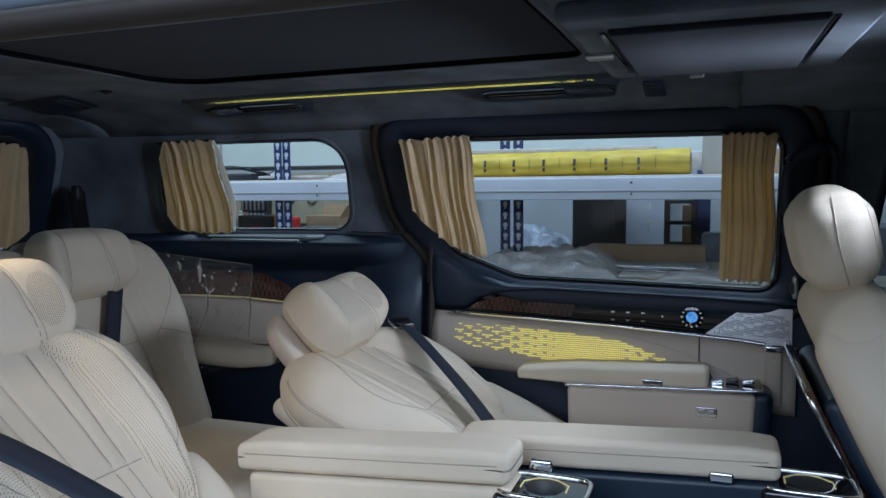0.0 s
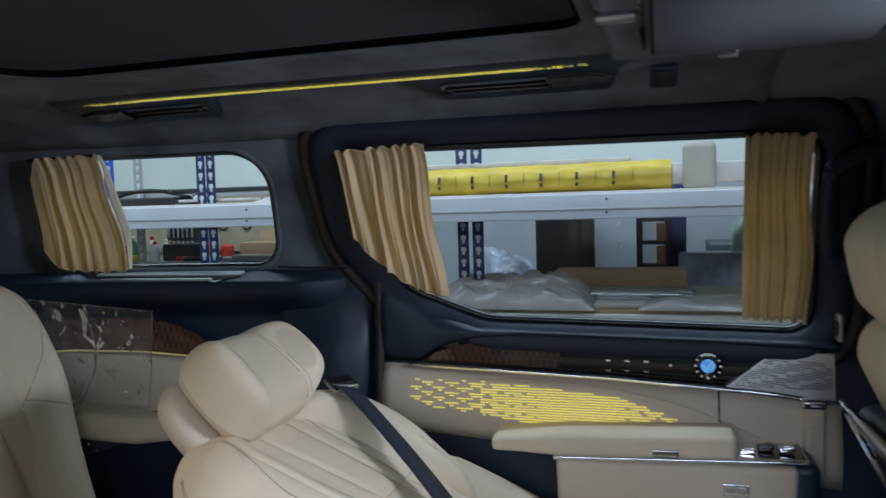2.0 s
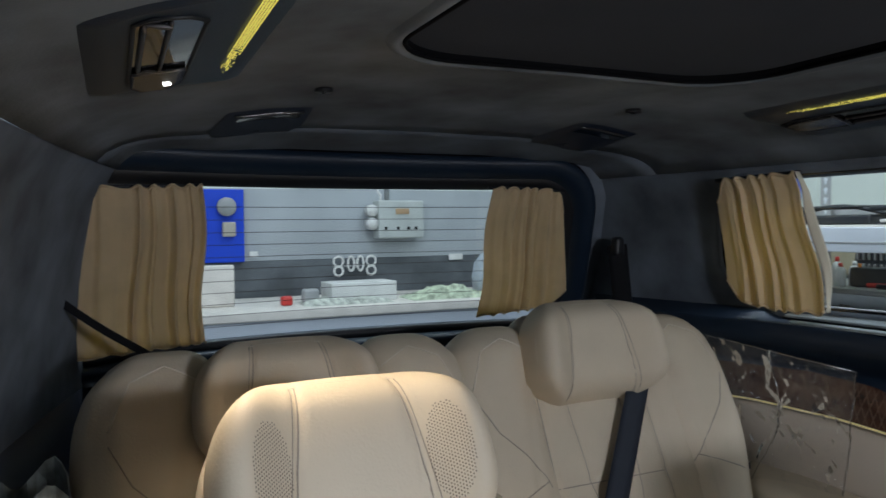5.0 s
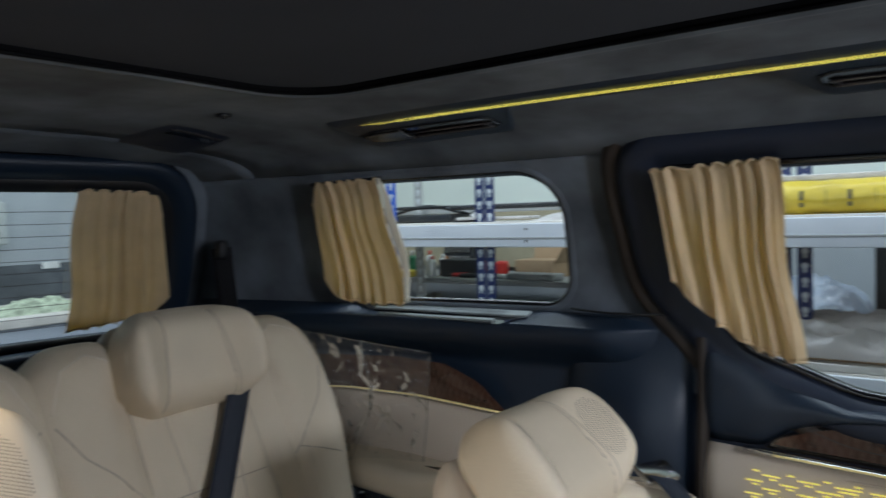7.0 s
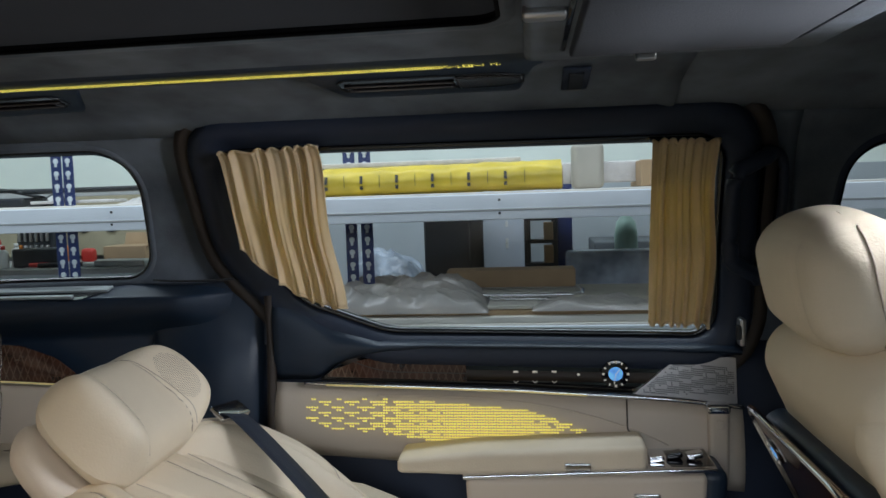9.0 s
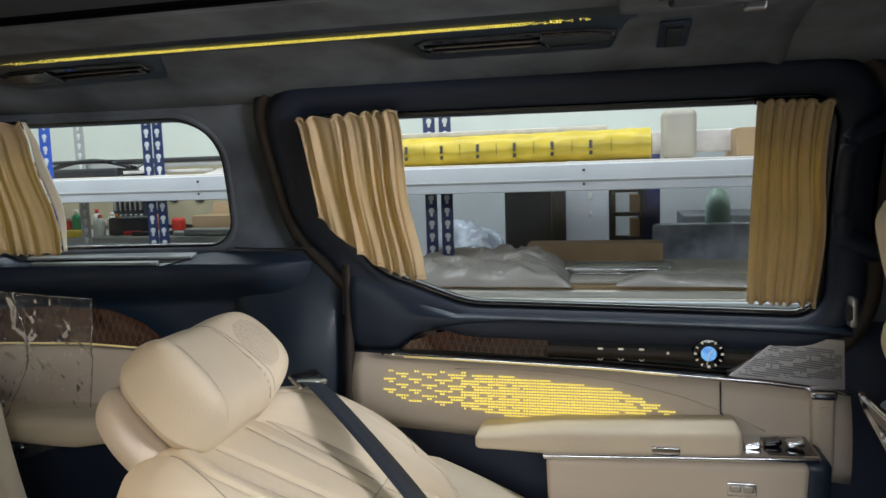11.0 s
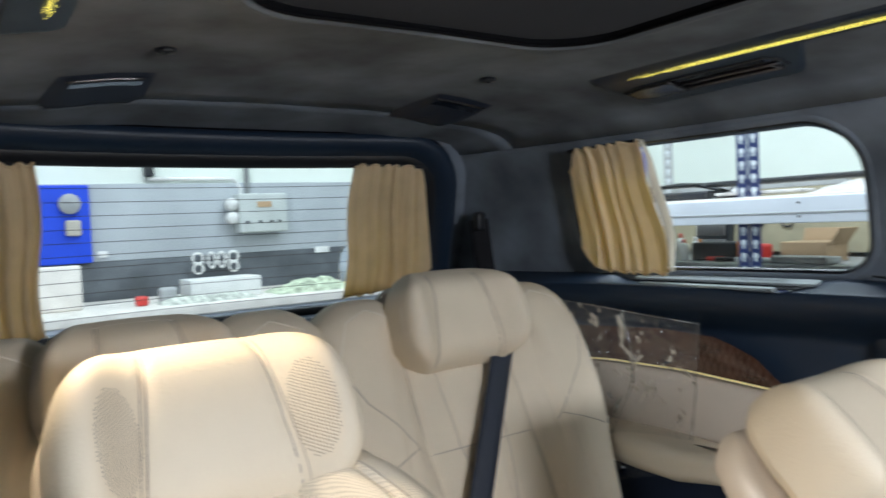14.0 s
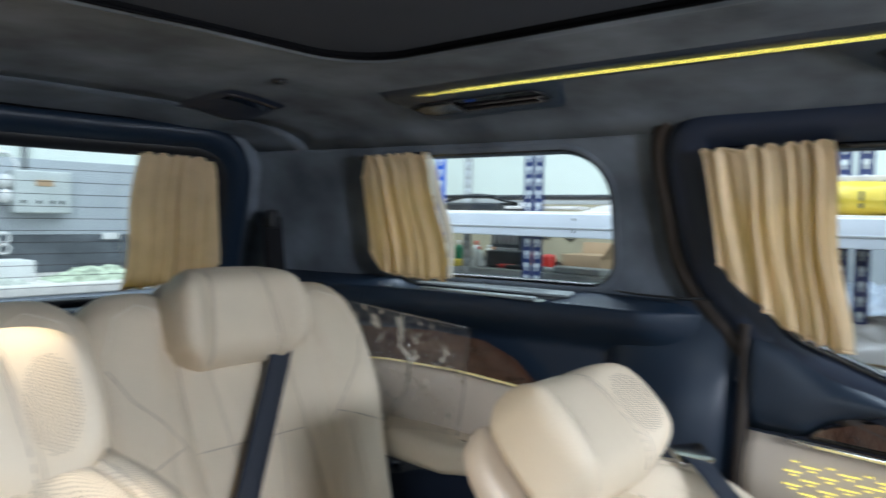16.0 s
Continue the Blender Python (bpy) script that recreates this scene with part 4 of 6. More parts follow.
part("corner_tape", grid_bm(lambda u, v: film_at(0.005 + 0.035 * u, 0.10 * v) + Vector((0, -0.003 - 0.002 * math.sin(9 * v), 0)), 4, 12), film_edge, plastic_film, "shiny clear tape").visible_shadow = False


# ---- seats ----
from mathutils.bvhtree import BVHTree


def back_frame(hip, recline):
    return Matrix.Translation(hip) @ pose(0, 0, 0, 0, -recline, 0)


def groove(v, at, width, depth):
    return -depth * math.exp(-((v - at) / width) ** 2)


def seam(ob, m, points, radius=0.0011, mat=None):
    """A stitched line laid on the face of a padded part; points are (y, z) in the frame m, whose x points out of the face."""
    tree = BVHTree.FromPolygons([v.co for v in ob.data.vertices], [tuple(p.vertices) for p in ob.data.polygons])
    out = (m.to_3x3() @ Vector((1, 0, 0))).normalized()
    hits = []
    for (y0, z0), (y1, z1) in zip(points, points[1:]):
        steps = max(2, int(math.hypot(y1 - y0, z1 - z0) / 0.012))
        for k in range(steps + 1):
            t = k / steps
            p = m @ Vector((0.4, y0 + (y1 - y0) * t, z0 + (z1 - z0) * t))
            hit = tree.ray_cast(p, -out, 0.6)[0]
            if hit is not None and (not hits or (hit - hits[-1]).length > 0.002):
                hits.append(hit + out * 0.0002)
    if len(hits) > 2:
        part("seam", tube_bm(hits, radius, 5), mat or stitch, ob.parent)


def headrest(root, m, w=0.29, h=0.20, d=0.115, dots=True):
    """A winged headrest pad on a shell; m: its middle, x forward, z up."""
    def spread(t):
        """Width over the height, t from -1 to 1: widest a little under the middle."""
        return 1.0 - 0.22 * max(0.0, t + 0.1) ** 2.2 - 0.42 * max(0.0, -t - 0.25) ** 1.8

    def front(y, z):
        """How far the face stands forward."""
        a, t = abs(y) / (w / 2), z / (h / 2)
        return 0.050 * smooth((a - 0.40) / 0.55) - 0.020 * max(0, a - 0.72) ** 1.5 * 6 * 0.3 + 0.010 * (1 - min(1, a) ** 2) * (1 - t * t) - 0.016 * max(0.0, t) ** 3 - 0.010 * max(0.0, -t) ** 3

    def wing(v):
        t = v.z / (h / 2)
        y = v.y * spread(t)
        x = v.x
        if v.x > 0:
            k = smooth(v.x / (d / 2) * 1.6)
            x += front(y, v.z) * k + groove(abs(y), w * 0.22 - 0.012 * t, 0.0035, 0.005) * k
        else:
            x += 0.030 * (abs(y) / (w / 2)) ** 2 * smooth(-v.x / (d / 2) * 1.6)
        return Vector((x, y, v.z + 0.004 * (1 - (v.y / (w / 2)) ** 2)))

    pad = part("headrest_pad", box_bm(d, w, h, 0.046, n=34, k=7, shape=wing, at=m @ Matrix.Translation((0.018, 0, 0))), leather, root, "soft cream headrest pad")
    for s in (-1, 1):
        seam(pad, m, [(s * (w * 0.22 + 0.012 - 0.024 * k / 10), h * (-0.46 + 0.92 * k / 10)) for k in range(11)], 0.0010)
        seam(pad, m, [(s * (w * 0.22 + 0.018 - 0.024 * k / 10), h * (-0.44 + 0.88 * k / 10)) for k in range(11)], 0.0007)
    part("headrest_shell", box_bm(0.075, w * 0.97, h * 0.99, 0.036, n=14, k=6, bulge=0.008, shape=lambda v: Vector((v.x + 0.030 * (abs(v.y) / (w / 2)) ** 2, v.y * spread(v.z / (h / 2)), v.z)), at=m @ Matrix.Translation((-0.082, 0, -0.008))), leather_back, root, "leather headrest shell")
    if dots:
        for s in (-1, 1):
            def face(u, v, s=s):
                y = s * (w * 0.240 + w * 0.140 * u)
                z = (v - 0.54) * h * 0.52
                return m @ Vector((0.018 + d / 2 + front(y, z) + 0.0007, y, z))
            cells = []
            for i in range(17):
                for j in range(27):
                    u, v = (i + 0.5) / 17, (j + 0.5 + 0.5 * (i % 2)) / 27
                    if (2 * u - 1) ** 2 + (2 * v - 1) ** 2 < 1.0:
                        p = face(u, v)
                        cells.append((p, face(u + 0.026, v) - p, face(u, v + 0.016) - p, Vector()))
            part("perforation", quads_bm(cells), hole_dark, root, smooth=False)["kind"] = "stuff"
    loop = []
    for k in range(61):
        a = math.pi * (-0.12 + 1.24 * k / 60)
        t = 0.93 * math.copysign(abs(math.sin(a)) ** 0.6, math.sin(a))
        y, z = (w / 2 - 0.010) * spread(t) * math.copysign(abs(math.cos(a)) ** 0.6, math.cos(a)), (h / 2 - 0.008) * t
        loop.append(m @ Vector((0.018 + d / 2 - 0.022 + 0.6 * front(y, z), y * 1.035, z * 1.035 + 0.003)))
    part("piping", tube_bm(loop, 0.0024, 6), piping, root)


hole_dark = material("punched_hole", (0.17, 0.135, 0.105), 0.9, vary=0.05)


def captain_seat(label, hip, y, recline, head, head_recline, cushion_x, inner, wide=1.0, head_w=0.29):
    """A second-row seat; inner: +1 or -1, the side of the aisle."""
    root = thing("captain_seat", label, "seat", "second-row seats", Matrix.Translation((0, 0, 0)))
    m = back_frame((hip[0], y, hip[1]), recline) @ Matrix.Diagonal((1, wide, 1, 1))

    def quilt(v):
        x = v.x
        if v.x > 0:
            up = smooth((v.z - 0.0) / 0.05)
            for k in (-2, -1, 1, 2):
                x += groove(v.y, k * 0.040 + k * 0.05 * (v.z - 0.05), 0.005, 0.006) * (0.4 + 0.6 * up)
            x += groove(v.z, -0.005, 0.006, 0.008)
            x += 0.02 * math.cos(min(1.5, abs(v.z) * 4))
        return Vector((x, v.y * (1 - 0.12 * smooth((v.z - 0.1) / 0.25)), v.z))

    core = part("back_cushion", box_bm(0.11, 0.32, 0.62, 0.040, n=44, k=5, bulge=0.006, shape=quilt, at=m @ Matrix.Translation((0, 0, 0.26))), leather, root, "quilted cream leather back cushion")
    seam(core, m, [(-0.15, 0.262), (0.15, 0.262)])
    for k in (-2, -1, 1, 2):
        seam(core, m, [(k * 0.040 + k * 0.05 * (z - 0.31) * 1.0, z) for z in (0.27, 0.35, 0.43, 0.52)], 0.0009)
        seam(core, m, [(k * 0.036, 0.255), (k * 0.034, 0.12), (k * 0.05, 0.0)], 0.0009)
    for s in (-1, 1):
        def upper(v, s=s):
            t = (v.z + 0.22) / 0.44
            y = v.y * (0.30 + 0.70 * smooth(t / 0.50)) - s * 0.045 * (1 - smooth(t / 0.55)) - s * 0.05 * smooth((t - 0.72) / 0.28)
            x = v.x + (groove(v.y * s, -0.005, 0.005, 0.006) if v.x > 0 else 0) - 0.015 * smooth((t - 0.7) / 0.3)
            return Vector((x, y, v.z))
        wing_part = part("shoulder_wing", box_bm(0.145, 0.155, 0.44, 0.060, n=22, k=7, bulge=0.020, shape=upper, at=m @ Matrix.Translation((0.030, s * 0.195, 0.355))), leather_dots if inner > 0 else leather, root, "perforated cream leather wing")
        seam(wing_part, m, [(s * (0.160 + 0.070 * math.sin(math.pi * (k / 14) ** 0.8)), 0.24 + 0.30 * k / 14) for k in range(15)], 0.0010)
        flank = m @ pose(0, 0, 0, 0, 0, 90 * s)
        for depth, bow, rad, mat in ((-0.012, -0.016, 0.0020, piping), (0.026, 0.014, 0.0011, stitch), (0.031, 0.014, 0.0008, stitch)):
            seam(wing_part, flank, [(-s * (depth + bow * math.sin(math.pi * k / 16)), 0.155 + 0.40 * k / 16) for k in range(17)], rad, mat)
        def lower(v, s=s):
            t = (v.z + 0.18) / 0.36
            return Vector((v.x - 0.02 * smooth((t - 0.8) / 0.2), v.y * (0.75 + 0.25 * smooth(t / 0.4)) + s * 0.02 * (1 - t), v.z))
        part("side_bolster", box_bm(0.13, 0.13, 0.36, 0.050, n=14, k=6, bulge=0.010, shape=lower, at=m @ Matrix.Translation((0.022, s * 0.205, 0.09))), leather, root, "cream side bolster")
        edge = [m @ Vector((0.028 + 0.050 * math.cos(2.6 * (k / 20 - 0.5)), s * (0.265 - 0.03 * (k / 20 - 0.55) ** 2 * 8 - 0.05 * smooth((k / 20 - 0.8) / 0.2)), 0.245 + 0.31 * k / 20)) for k in range(21)]
        part("piping", tube_bm(edge, 0.0022, 6), piping, root)
    part("back_shell", box_bm(0.05, 0.50, 0.66, 0.024, n=8, bulge=0.010, shape=lambda v: Vector((v.x, v.y * (1 - 0.22 * smooth((v.z - 0.05) / 0.28)), v.z)), at=m @ Matrix.Translation((-0.062, 0, 0.25))), leather_back, root, "cream leather back shell")
    hm = back_frame((head[0], y, head[1]), head_recline)
    headrest(root, hm, head_w)
    for s in (-1, 1):
        a = hm @ Vector((-0.03, s * 0.05, -0.08))
        b = m @ Vector((-0.01, s * 0.05, 0.53))
        part("headrest_post", tube_bm([a, b], 0.006), satin, root, "satin metal post")
    x0, x1 = cushion_x
    part("seat_cushion", box_bm(x1 - x0, 0.46, 0.15, 0.055, n=26, k=6, bulge=0.014, shape=lambda v: Vector((v.x, v.y, v.z + (0.025 * smooth((abs(v.y) - 0.14) / 0.06) if v.z > 0 else 0) + (groove(abs(v.y), 0.145, 0.006, 0.008) if v.z > 0 else 0) + 0.03 * v.x)), at=Matrix.Translation(((x0 + x1) / 2, y, 0.790))), leather, root, "cream leather seat cushion")
    part("seat_base", box_bm(0.46, 0.40, 0.27, 0.02, n=2, at=Matrix.Translation(((x0 + x1) / 2 - 0.02, y, 0.575))), navy_soft, root, "navy seat base")
    return root, m


far_seat, far_m = captain_seat("reclined cream leather captain seat with a tilted headrest", (-0.36, 0.795), 0.59, 65, (-0.868, 1.148), 46, (-0.44, 0.16), -1)
near_seat, near_m = captain_seat("cream leather captain seat beside the open door", (-0.720, 0.800), -0.168, 45, (-1.142, 1.262), 27, (-0.76, -0.16), 1, 0.78, 0.298)


def inner_arm(label, x0, x1, y0, y1, z0, z1, body_mat, hinge_x, hinge_y):
    root = thing("armrest_console", label, "armrest", "inboard armrests")
    w, L = y1 - y0, x1 - x0
    slope = (z1 - z0) / L
    c = Matrix.Translation(((x0 + x1) / 2, (y0 + y1) / 2, (z0 + z1) / 2 - 0.028))
    pad = part("pad", box_bm(L, w, 0.056, 0.013, n=14, k=5, bulge=0.001, shape=lambda v: Vector((v.x, v.y, v.z - 0.006 * smooth((abs(v.x) - L / 2 + 0.06) / 0.06) * (v.z > 0) + slope * v.x)), at=c), leather, root, "padded cream leather top")
    seam(pad, c @ pose(0, 0, 0, 0, 0, -90), [(x, 0.006 + slope * x) for x in (-L / 2 + 0.02, -L / 4, 0, L / 4, L / 2 - 0.02)], 0.0011)
    part("body", box_bm(L - 0.02, w - 0.012, 0.30, 0.012, n=3, shape=lambda v: Vector((v.x, v.y, v.z + slope * v.x)), at=c @ Matrix.Translation((0.01, 0, -0.182))), body_mat, root)
    part("hinge", box_bm(0.040, 0.012, 0.020, 0.005, at=Matrix.Translation((hinge_x, hinge_y, z0 + slope * (hinge_x - x0) - 0.052))), chrome, root, "chrome hinge")
    cx = x1 + 0.046
    zc = z1 - 0.080
    tray = part("cup_tray", box_bm(0.150, w + 0.004, 0.024, 0.010, n=4, at=Matrix.Translation((cx, (y0 + y1) / 2, zc))), gloss_black, root, "gloss black cup holder")
    rim = [Vector((cx + 0.071 * math.copysign(abs(math.cos(a)) ** 0.4, math.cos(a)), (y0 + y1) / 2 + (w / 2 - 0.002) * math.copysign(abs(math.sin(a)) ** 0.4, math.sin(a)), zc + 0.012)) for a in [2 * math.pi * k / 48 for k in range(48)]]
    part("tray_rim", tube_bm(rim, 0.0045, 8, closed=True), chrome, tray, "chrome rim")
    ring = [Vector((cx + 0.040 * math.cos(a), (y0 + y1) / 2 + 0.034 * math.sin(a), zc + 0.0125)) for a in [2 * math.pi * k / 8 - 0.39 for k in range(6)]]
    part("cup_ring", tube_bm(ring, 0.0015, 6), led_dim, tray, "yellow glowing ring")
    part("cup_well", disc_bm(0.034, 0.003, Matrix.Translation((cx, (y0 + y1) / 2, zc + 0.0130)), 8), black, tray)
    part("front_block", box_bm(0.13, w - 0.006, 0.27, 0.014, n=2, at=Matrix.Translation((cx, (y0 + y1) / 2, zc - 0.150))), navy, root, "navy leather console end")
    return root


inner_arm("cream armrest console with a chrome-rimmed cup holder on a pale body", -0.762, -0.245, 0.055, 0.155, 1.033, 1.072, leather, -0.215, 0.150)
inner_arm("cream armrest console with a lit cup holder on a navy body", -0.40, 0.160, 0.225, 0.325, 1.032, 1.066, navy, 0.070, 0.227)


def belt(label, points, w, normal=(0, 0, 1)):
    root = thing("seat_belt", label, "seat belt", "seat belts")
    n = len(points)
    pts = [Vector(p) for p in points]

    def at(t):
        s = t * (n - 1)
        i = min(int(s), n - 2)
        f = s - i
        p0, p1, p2, p3 = pts[max(i - 1, 0)], pts[i], pts[i + 1], pts[min(i + 2, n - 1)]
        return 0.5 * ((2 * p1) + (p2 - p0) * f + (2 * p0 - 5 * p1 + 4 * p2 - p3) * f * f + (3 * p1 - p0 - 3 * p2 + p3) * f ** 3)

    def sheet(u, v):
        d = (at(min(1, u + 0.01)) - at(max(0, u - 0.01))).normalized()
        side_dir = d.cross(Vector(normal)).normalized()
        return at(u) + side_dir * (v - 0.5) * w

    solid(part("webbing", grid_bm(sheet, 40, 3), belt_black if "black" in label else webbing, root), 0.0016, 0)
    return root


b1 = belt("navy belt across the reclined captain seat", [(-0.760, 0.790, 1.108), (-0.72, 0.765, 1.112), (-0.60, 0.68, 1.052), (-0.48, 0.585, 0.988), (-0.38, 0.50, 0.925), (-0.30, 0.42, 0.88)], 0.046, (0.42, 0.0, 0.9))
part("guide", box_bm(0.045, 0.065, 0.012, 0.005, at=Matrix.Translation((-0.752, 0.792, 1.117)) @ pose(0, 0, 0, 0, 24, -30)), chrome, b1, "chrome belt guide")
belt("navy belt across the near captain seat", [(-1.0, -0.43, 1.25), (-0.91, -0.39, 1.20), (-0.82, -0.345, 1.15), (-0.73, -0.30, 1.085), (-0.64, -0.26, 1.02), (-0.55, -0.2, 0.95)], 0.046, (0.66, 0.1, 0.75))


def rear_seat(label, y, raise_by=0.0):
    root = thing("rear_seat", label, "seat", "third-row seats")
    m = back_frame((-1.36, y, 0.78), 27)

    def quilt(v):
        x = v.x
        if v.x > 0:
            for k in (-1, 1):
                x += groove(v.y, k * (0.03 + 0.03 * smooth((v.z + 0.1) / 0.3)), 0.006, 0.005)
            x += groove(v.z, 0.02, 0.007, 0.006) + groove(abs(v.y), 0.125, 0.007, 0.008)
            x += 0.022 * smooth((abs(v.y) - 0.13) / 0.08)
        return Vector((x, v.y, v.z))

    core = part("back_cushion", box_bm(0.12, 0.42, 0.60, 0.045, n=40, k=5, bulge=0.006, shape=quilt, at=m @ Matrix.Translation((0, 0, 0.275))), leather, root, "cream leather back cushion")
    for s in (-1, 1):
        rw = part("shoulder_wing", box_bm(0.14, 0.19, 0.63, 0.068, n=18, k=7, bulge=0.008, shape=lambda v, s=s: Vector((v.x + 0.015 * smooth((v.z + 0.1) / 0.2) + (groove(v.y * s, -0.03 - 0.2 * v.z, 0.006, 0.006) + groove(v.z, 0.02 + 0.3 * v.y * s, 0.006, 0.006) if v.x > 0 else 0), v.y - s * 0.035 * smooth((v.z - 0.16) / 0.17) ** 1.5 - s * 0.06 * smooth((0.1 - v.z) / 0.4), v.z)), at=m @ Matrix.Translation((0.004, s * 0.232 + 0.02, 0.292))), leather, root, "rounded shoulder")
        seam(rw, m, [(s * 0.16 + 0.02, 0.30), (s * 0.21 + 0.02, 0.36), (s * 0.25 + 0.02, 0.40), (s * 0.28 + 0.02, 0.46)])
        seam(rw, m, [(s * 0.17 + 0.02, 0.31), (s * 0.23 + 0.02, 0.285), (s * 0.27 + 0.02, 0.27)])
        seam(rw, m, [(s * 0.14 + 0.02, 0.54), (s * 0.20 + 0.02, 0.575), (s * 0.25 + 0.02, 0.55), (s * 0.28 + 0.02, 0.48)], 0.0016, piping)
    seam(core, m, [(-0.12, 0.295), (0.12, 0.295)])
    for s in (-1, 1):
        seam(core, m, [(s * 0.125, 0.02), (s * 0.122, 0.30), (s * 0.118, 0.54)])
        seam(core, m, [(s * 0.030, 0.02), (s * 0.034, 0.18), (s * 0.055, 0.30), (s * 0.062, 0.50)], 0.0009)
    part("back_shell", box_bm(0.05, 0.56, 0.60, 0.02, n=6, at=m @ Matrix.Translation((-0.062, 0, 0.27))), navy_soft, root)
    headrest(root, m @ Matrix.Translation((0.058, 0, 0.545 + raise_by)) @ pose(0, 0, 0, 0, 10, 0), 0.29, 0.195, 0.10, False)
    part("seat_cushion", box_bm(0.50, 0.54, 0.15, 0.055, n=16, k=6, bulge=0.016, at=Matrix.Translation((-1.13, y, 0.755))), leather, root, "cream leather seat cushion")
    part("seat_base", box_bm(0.42, 0.46, 0.26, 0.02, at=Matrix.Translation((-1.15, y, 0.56))), navy_soft, root)
    return root, m


rear_far, rm = rear_seat("cream leather third-row seat with a navy belt across it", 0.435, -0.008)
rear_near, rn = rear_seat("cream leather third-row seat behind the near captain seat", -0.148, -0.040)
belt("navy belt down the third-row seat", [rm @ Vector((0.088, 0.095 - 0.27 * t, 0.46 - 0.44 * t)) for t in (0, 0.25, 0.5, 0.75, 1.0)], 0.046, (0.89, 0, 0.45))
tab = thing("pull_strap", "small cream pull strap beside the third-row seat", "strap")
part("loop", tube_bm([(-1.40, 0.70 + 0.012 * math.sin(a), 0.865 + 0.045 * math.cos(a)) for a in [2 * math.pi * k / 16 for k in range(16)]], 0.008, 8, closed=True, flat=1.6), leather_back, tab)

# belt reel on the far rear pillar
reel = belt("black belt and guide on the rear pillar", [(-1.905, 0.800, 1.485), (-1.90, 0.803, 1.42), (-1.89, 0.805, 1.33), (-1.87, 0.80, 1.18)], 0.050, (0.85, -0.5, 0))
part("guide", box_bm(0.03, 0.03, 0.05, 0.010, n=2, shape=lambda v: Vector((v.x, v.y * (1 - 6 * max(0, v.z)), v.z)), at=Matrix.Translation((-1.900, 0.798, 1.480))), black, reel, "black belt guide")
belt("black belt slung across the rear near corner", [(-1.90, -0.545, 1.455), (-1.90, -0.495, 1.411), (-1.90, -0.419, 1.349), (-1.90, -0.332, 1.288), (-1.90, -0.29, 1.25)], 0.015, (1, 0.1, 0.0))

# ---- front seat ----
fs = thing("passenger_seat", "cream front seat with a dark veneer panel on its back", "seat")
fm = back_frame((0.51, 0.57, 0.78), 27)
part("back_cushion", box_bm(0.15, 0.52, 0.62, 0.06, n=20, k=6, bulge=0.012, shape=lambda v: Vector((v.x, v.y * (1 - 0.12 * smooth((v.z - 0.12) / 0.2)), v.z)), at=fm @ Matrix.Translation((0.02, 0, 0.25))), leather, fs, "cream leather backrest")
fs_side = part("side_bolster", box_bm(0.20, 0.10, 0.56, 0.045, n=12, k=6, bulge=0.01, shape=lambda v: Vector((v.x, v.y + 0.05 * smooth((v.z - 0.1) / 0.2), v.z)), at=fm @ Matrix.Translation((0.03, -0.235, 0.25))), leather, fs, "cream side bolster")
part("back_shell", box_bm(0.05, 0.50, 0.50, 0.02, n=6, bulge=0.008, shape=lambda v: Vector((v.x, v.y * (1 - 0.1 * smooth((v.z - 0.05) / 0.2)), v.z)), at=fm @ Matrix.Translation((-0.075, 0.01, 0.17))), navy, fs, "navy leather back shell")
part("veneer", box_bm(0.012, 0.42, 0.24, 0.005, n=3, at=fm @ Matrix.Translation((-0.108, 0.01, 0.33))), wood, fs, "dark veneer panel")
part("frame", tube_bm([fm @ Vector((-0.112, 0.01 + 0.215 * math.copysign(abs(math.cos(a)) ** 0.3, math.cos(a)), 0.33 + 0.125 * math.copysign(abs(math.sin(a)) ** 0.3, math.sin(a)))) for a in [2 * math.pi * k / 40 for k in range(40)]], 0.005, 6, closed=True), chrome, fs, "chrome frame")
hm = back_frame((0.262, 0.57, 1.383), 12)
fs_head = part("headrest_pad", box_bm(0.125, 0.30, 0.185, 0.050, n=24, k=7, bulge=0.012, shape=lambda v: Vector((v.x + (groove(v.y, -0.07, 0.005, 0.006) * (-1 if v.x < 0 else 0)), v.y, v.z * (1 - 0.15 * (v.y / 0.14) ** 2))), at=hm), leather, fs, "cream leather headrest")
turned = pose(0, 0, 0, 0, 0, -90)
seam(fs_head, hm @ turned, [(0.004 - 0.010 * math.cos(2.6 * (k / 12 - 0.5)), -0.078 + 0.160 * k / 12) for k in range(13)], 0.0016)
seam(fs_head, hm @ turned, [(0.048 + 0.008 * math.cos(2.6 * (k / 12 - 0.5)), -0.070 + 0.140 * k / 12) for k in range(13)], 0.0014, piping)
seam(fs_side, fm @ turned, [(0.02 + 0.02 * k / 10, 0.40 - 0.32 * k / 10) for k in range(11)], 0.0014)
seam(fs_side, fm @ turned, [(0.085 - 0.03 * (k / 12 - 0.4) ** 2, 0.50 - 0.46 * k / 12) for k in range(13)], 0.0018, piping)
seam(fs_side, fm @ turned, [(-0.06 + 0.15 * k / 10, 0.07 + 0.03 * k / 10) for k in range(11)], 0.0014)
for s in (-1, 1):
    post = part("headrest_post", tube_bm([hm @ Vector((-0.02, s * 0.06, -0.07)), fm @ Vector((0.01, s * 0.06, 0.55))], 0.0065), satin, fs, "notched metal post")
part("seat_cushion", box_bm(0.52, 0.50, 0.16, 0.06, n=6, bulge=0.012, at=Matrix.Translation((0.70, 0.56, 0.75))), leather, fs)
part("seat_base", box_bm(0.44, 0.42, 0.24, 0.02, at=Matrix.Translation((0.68, 0.56, 0.56))), navy_soft, fs)
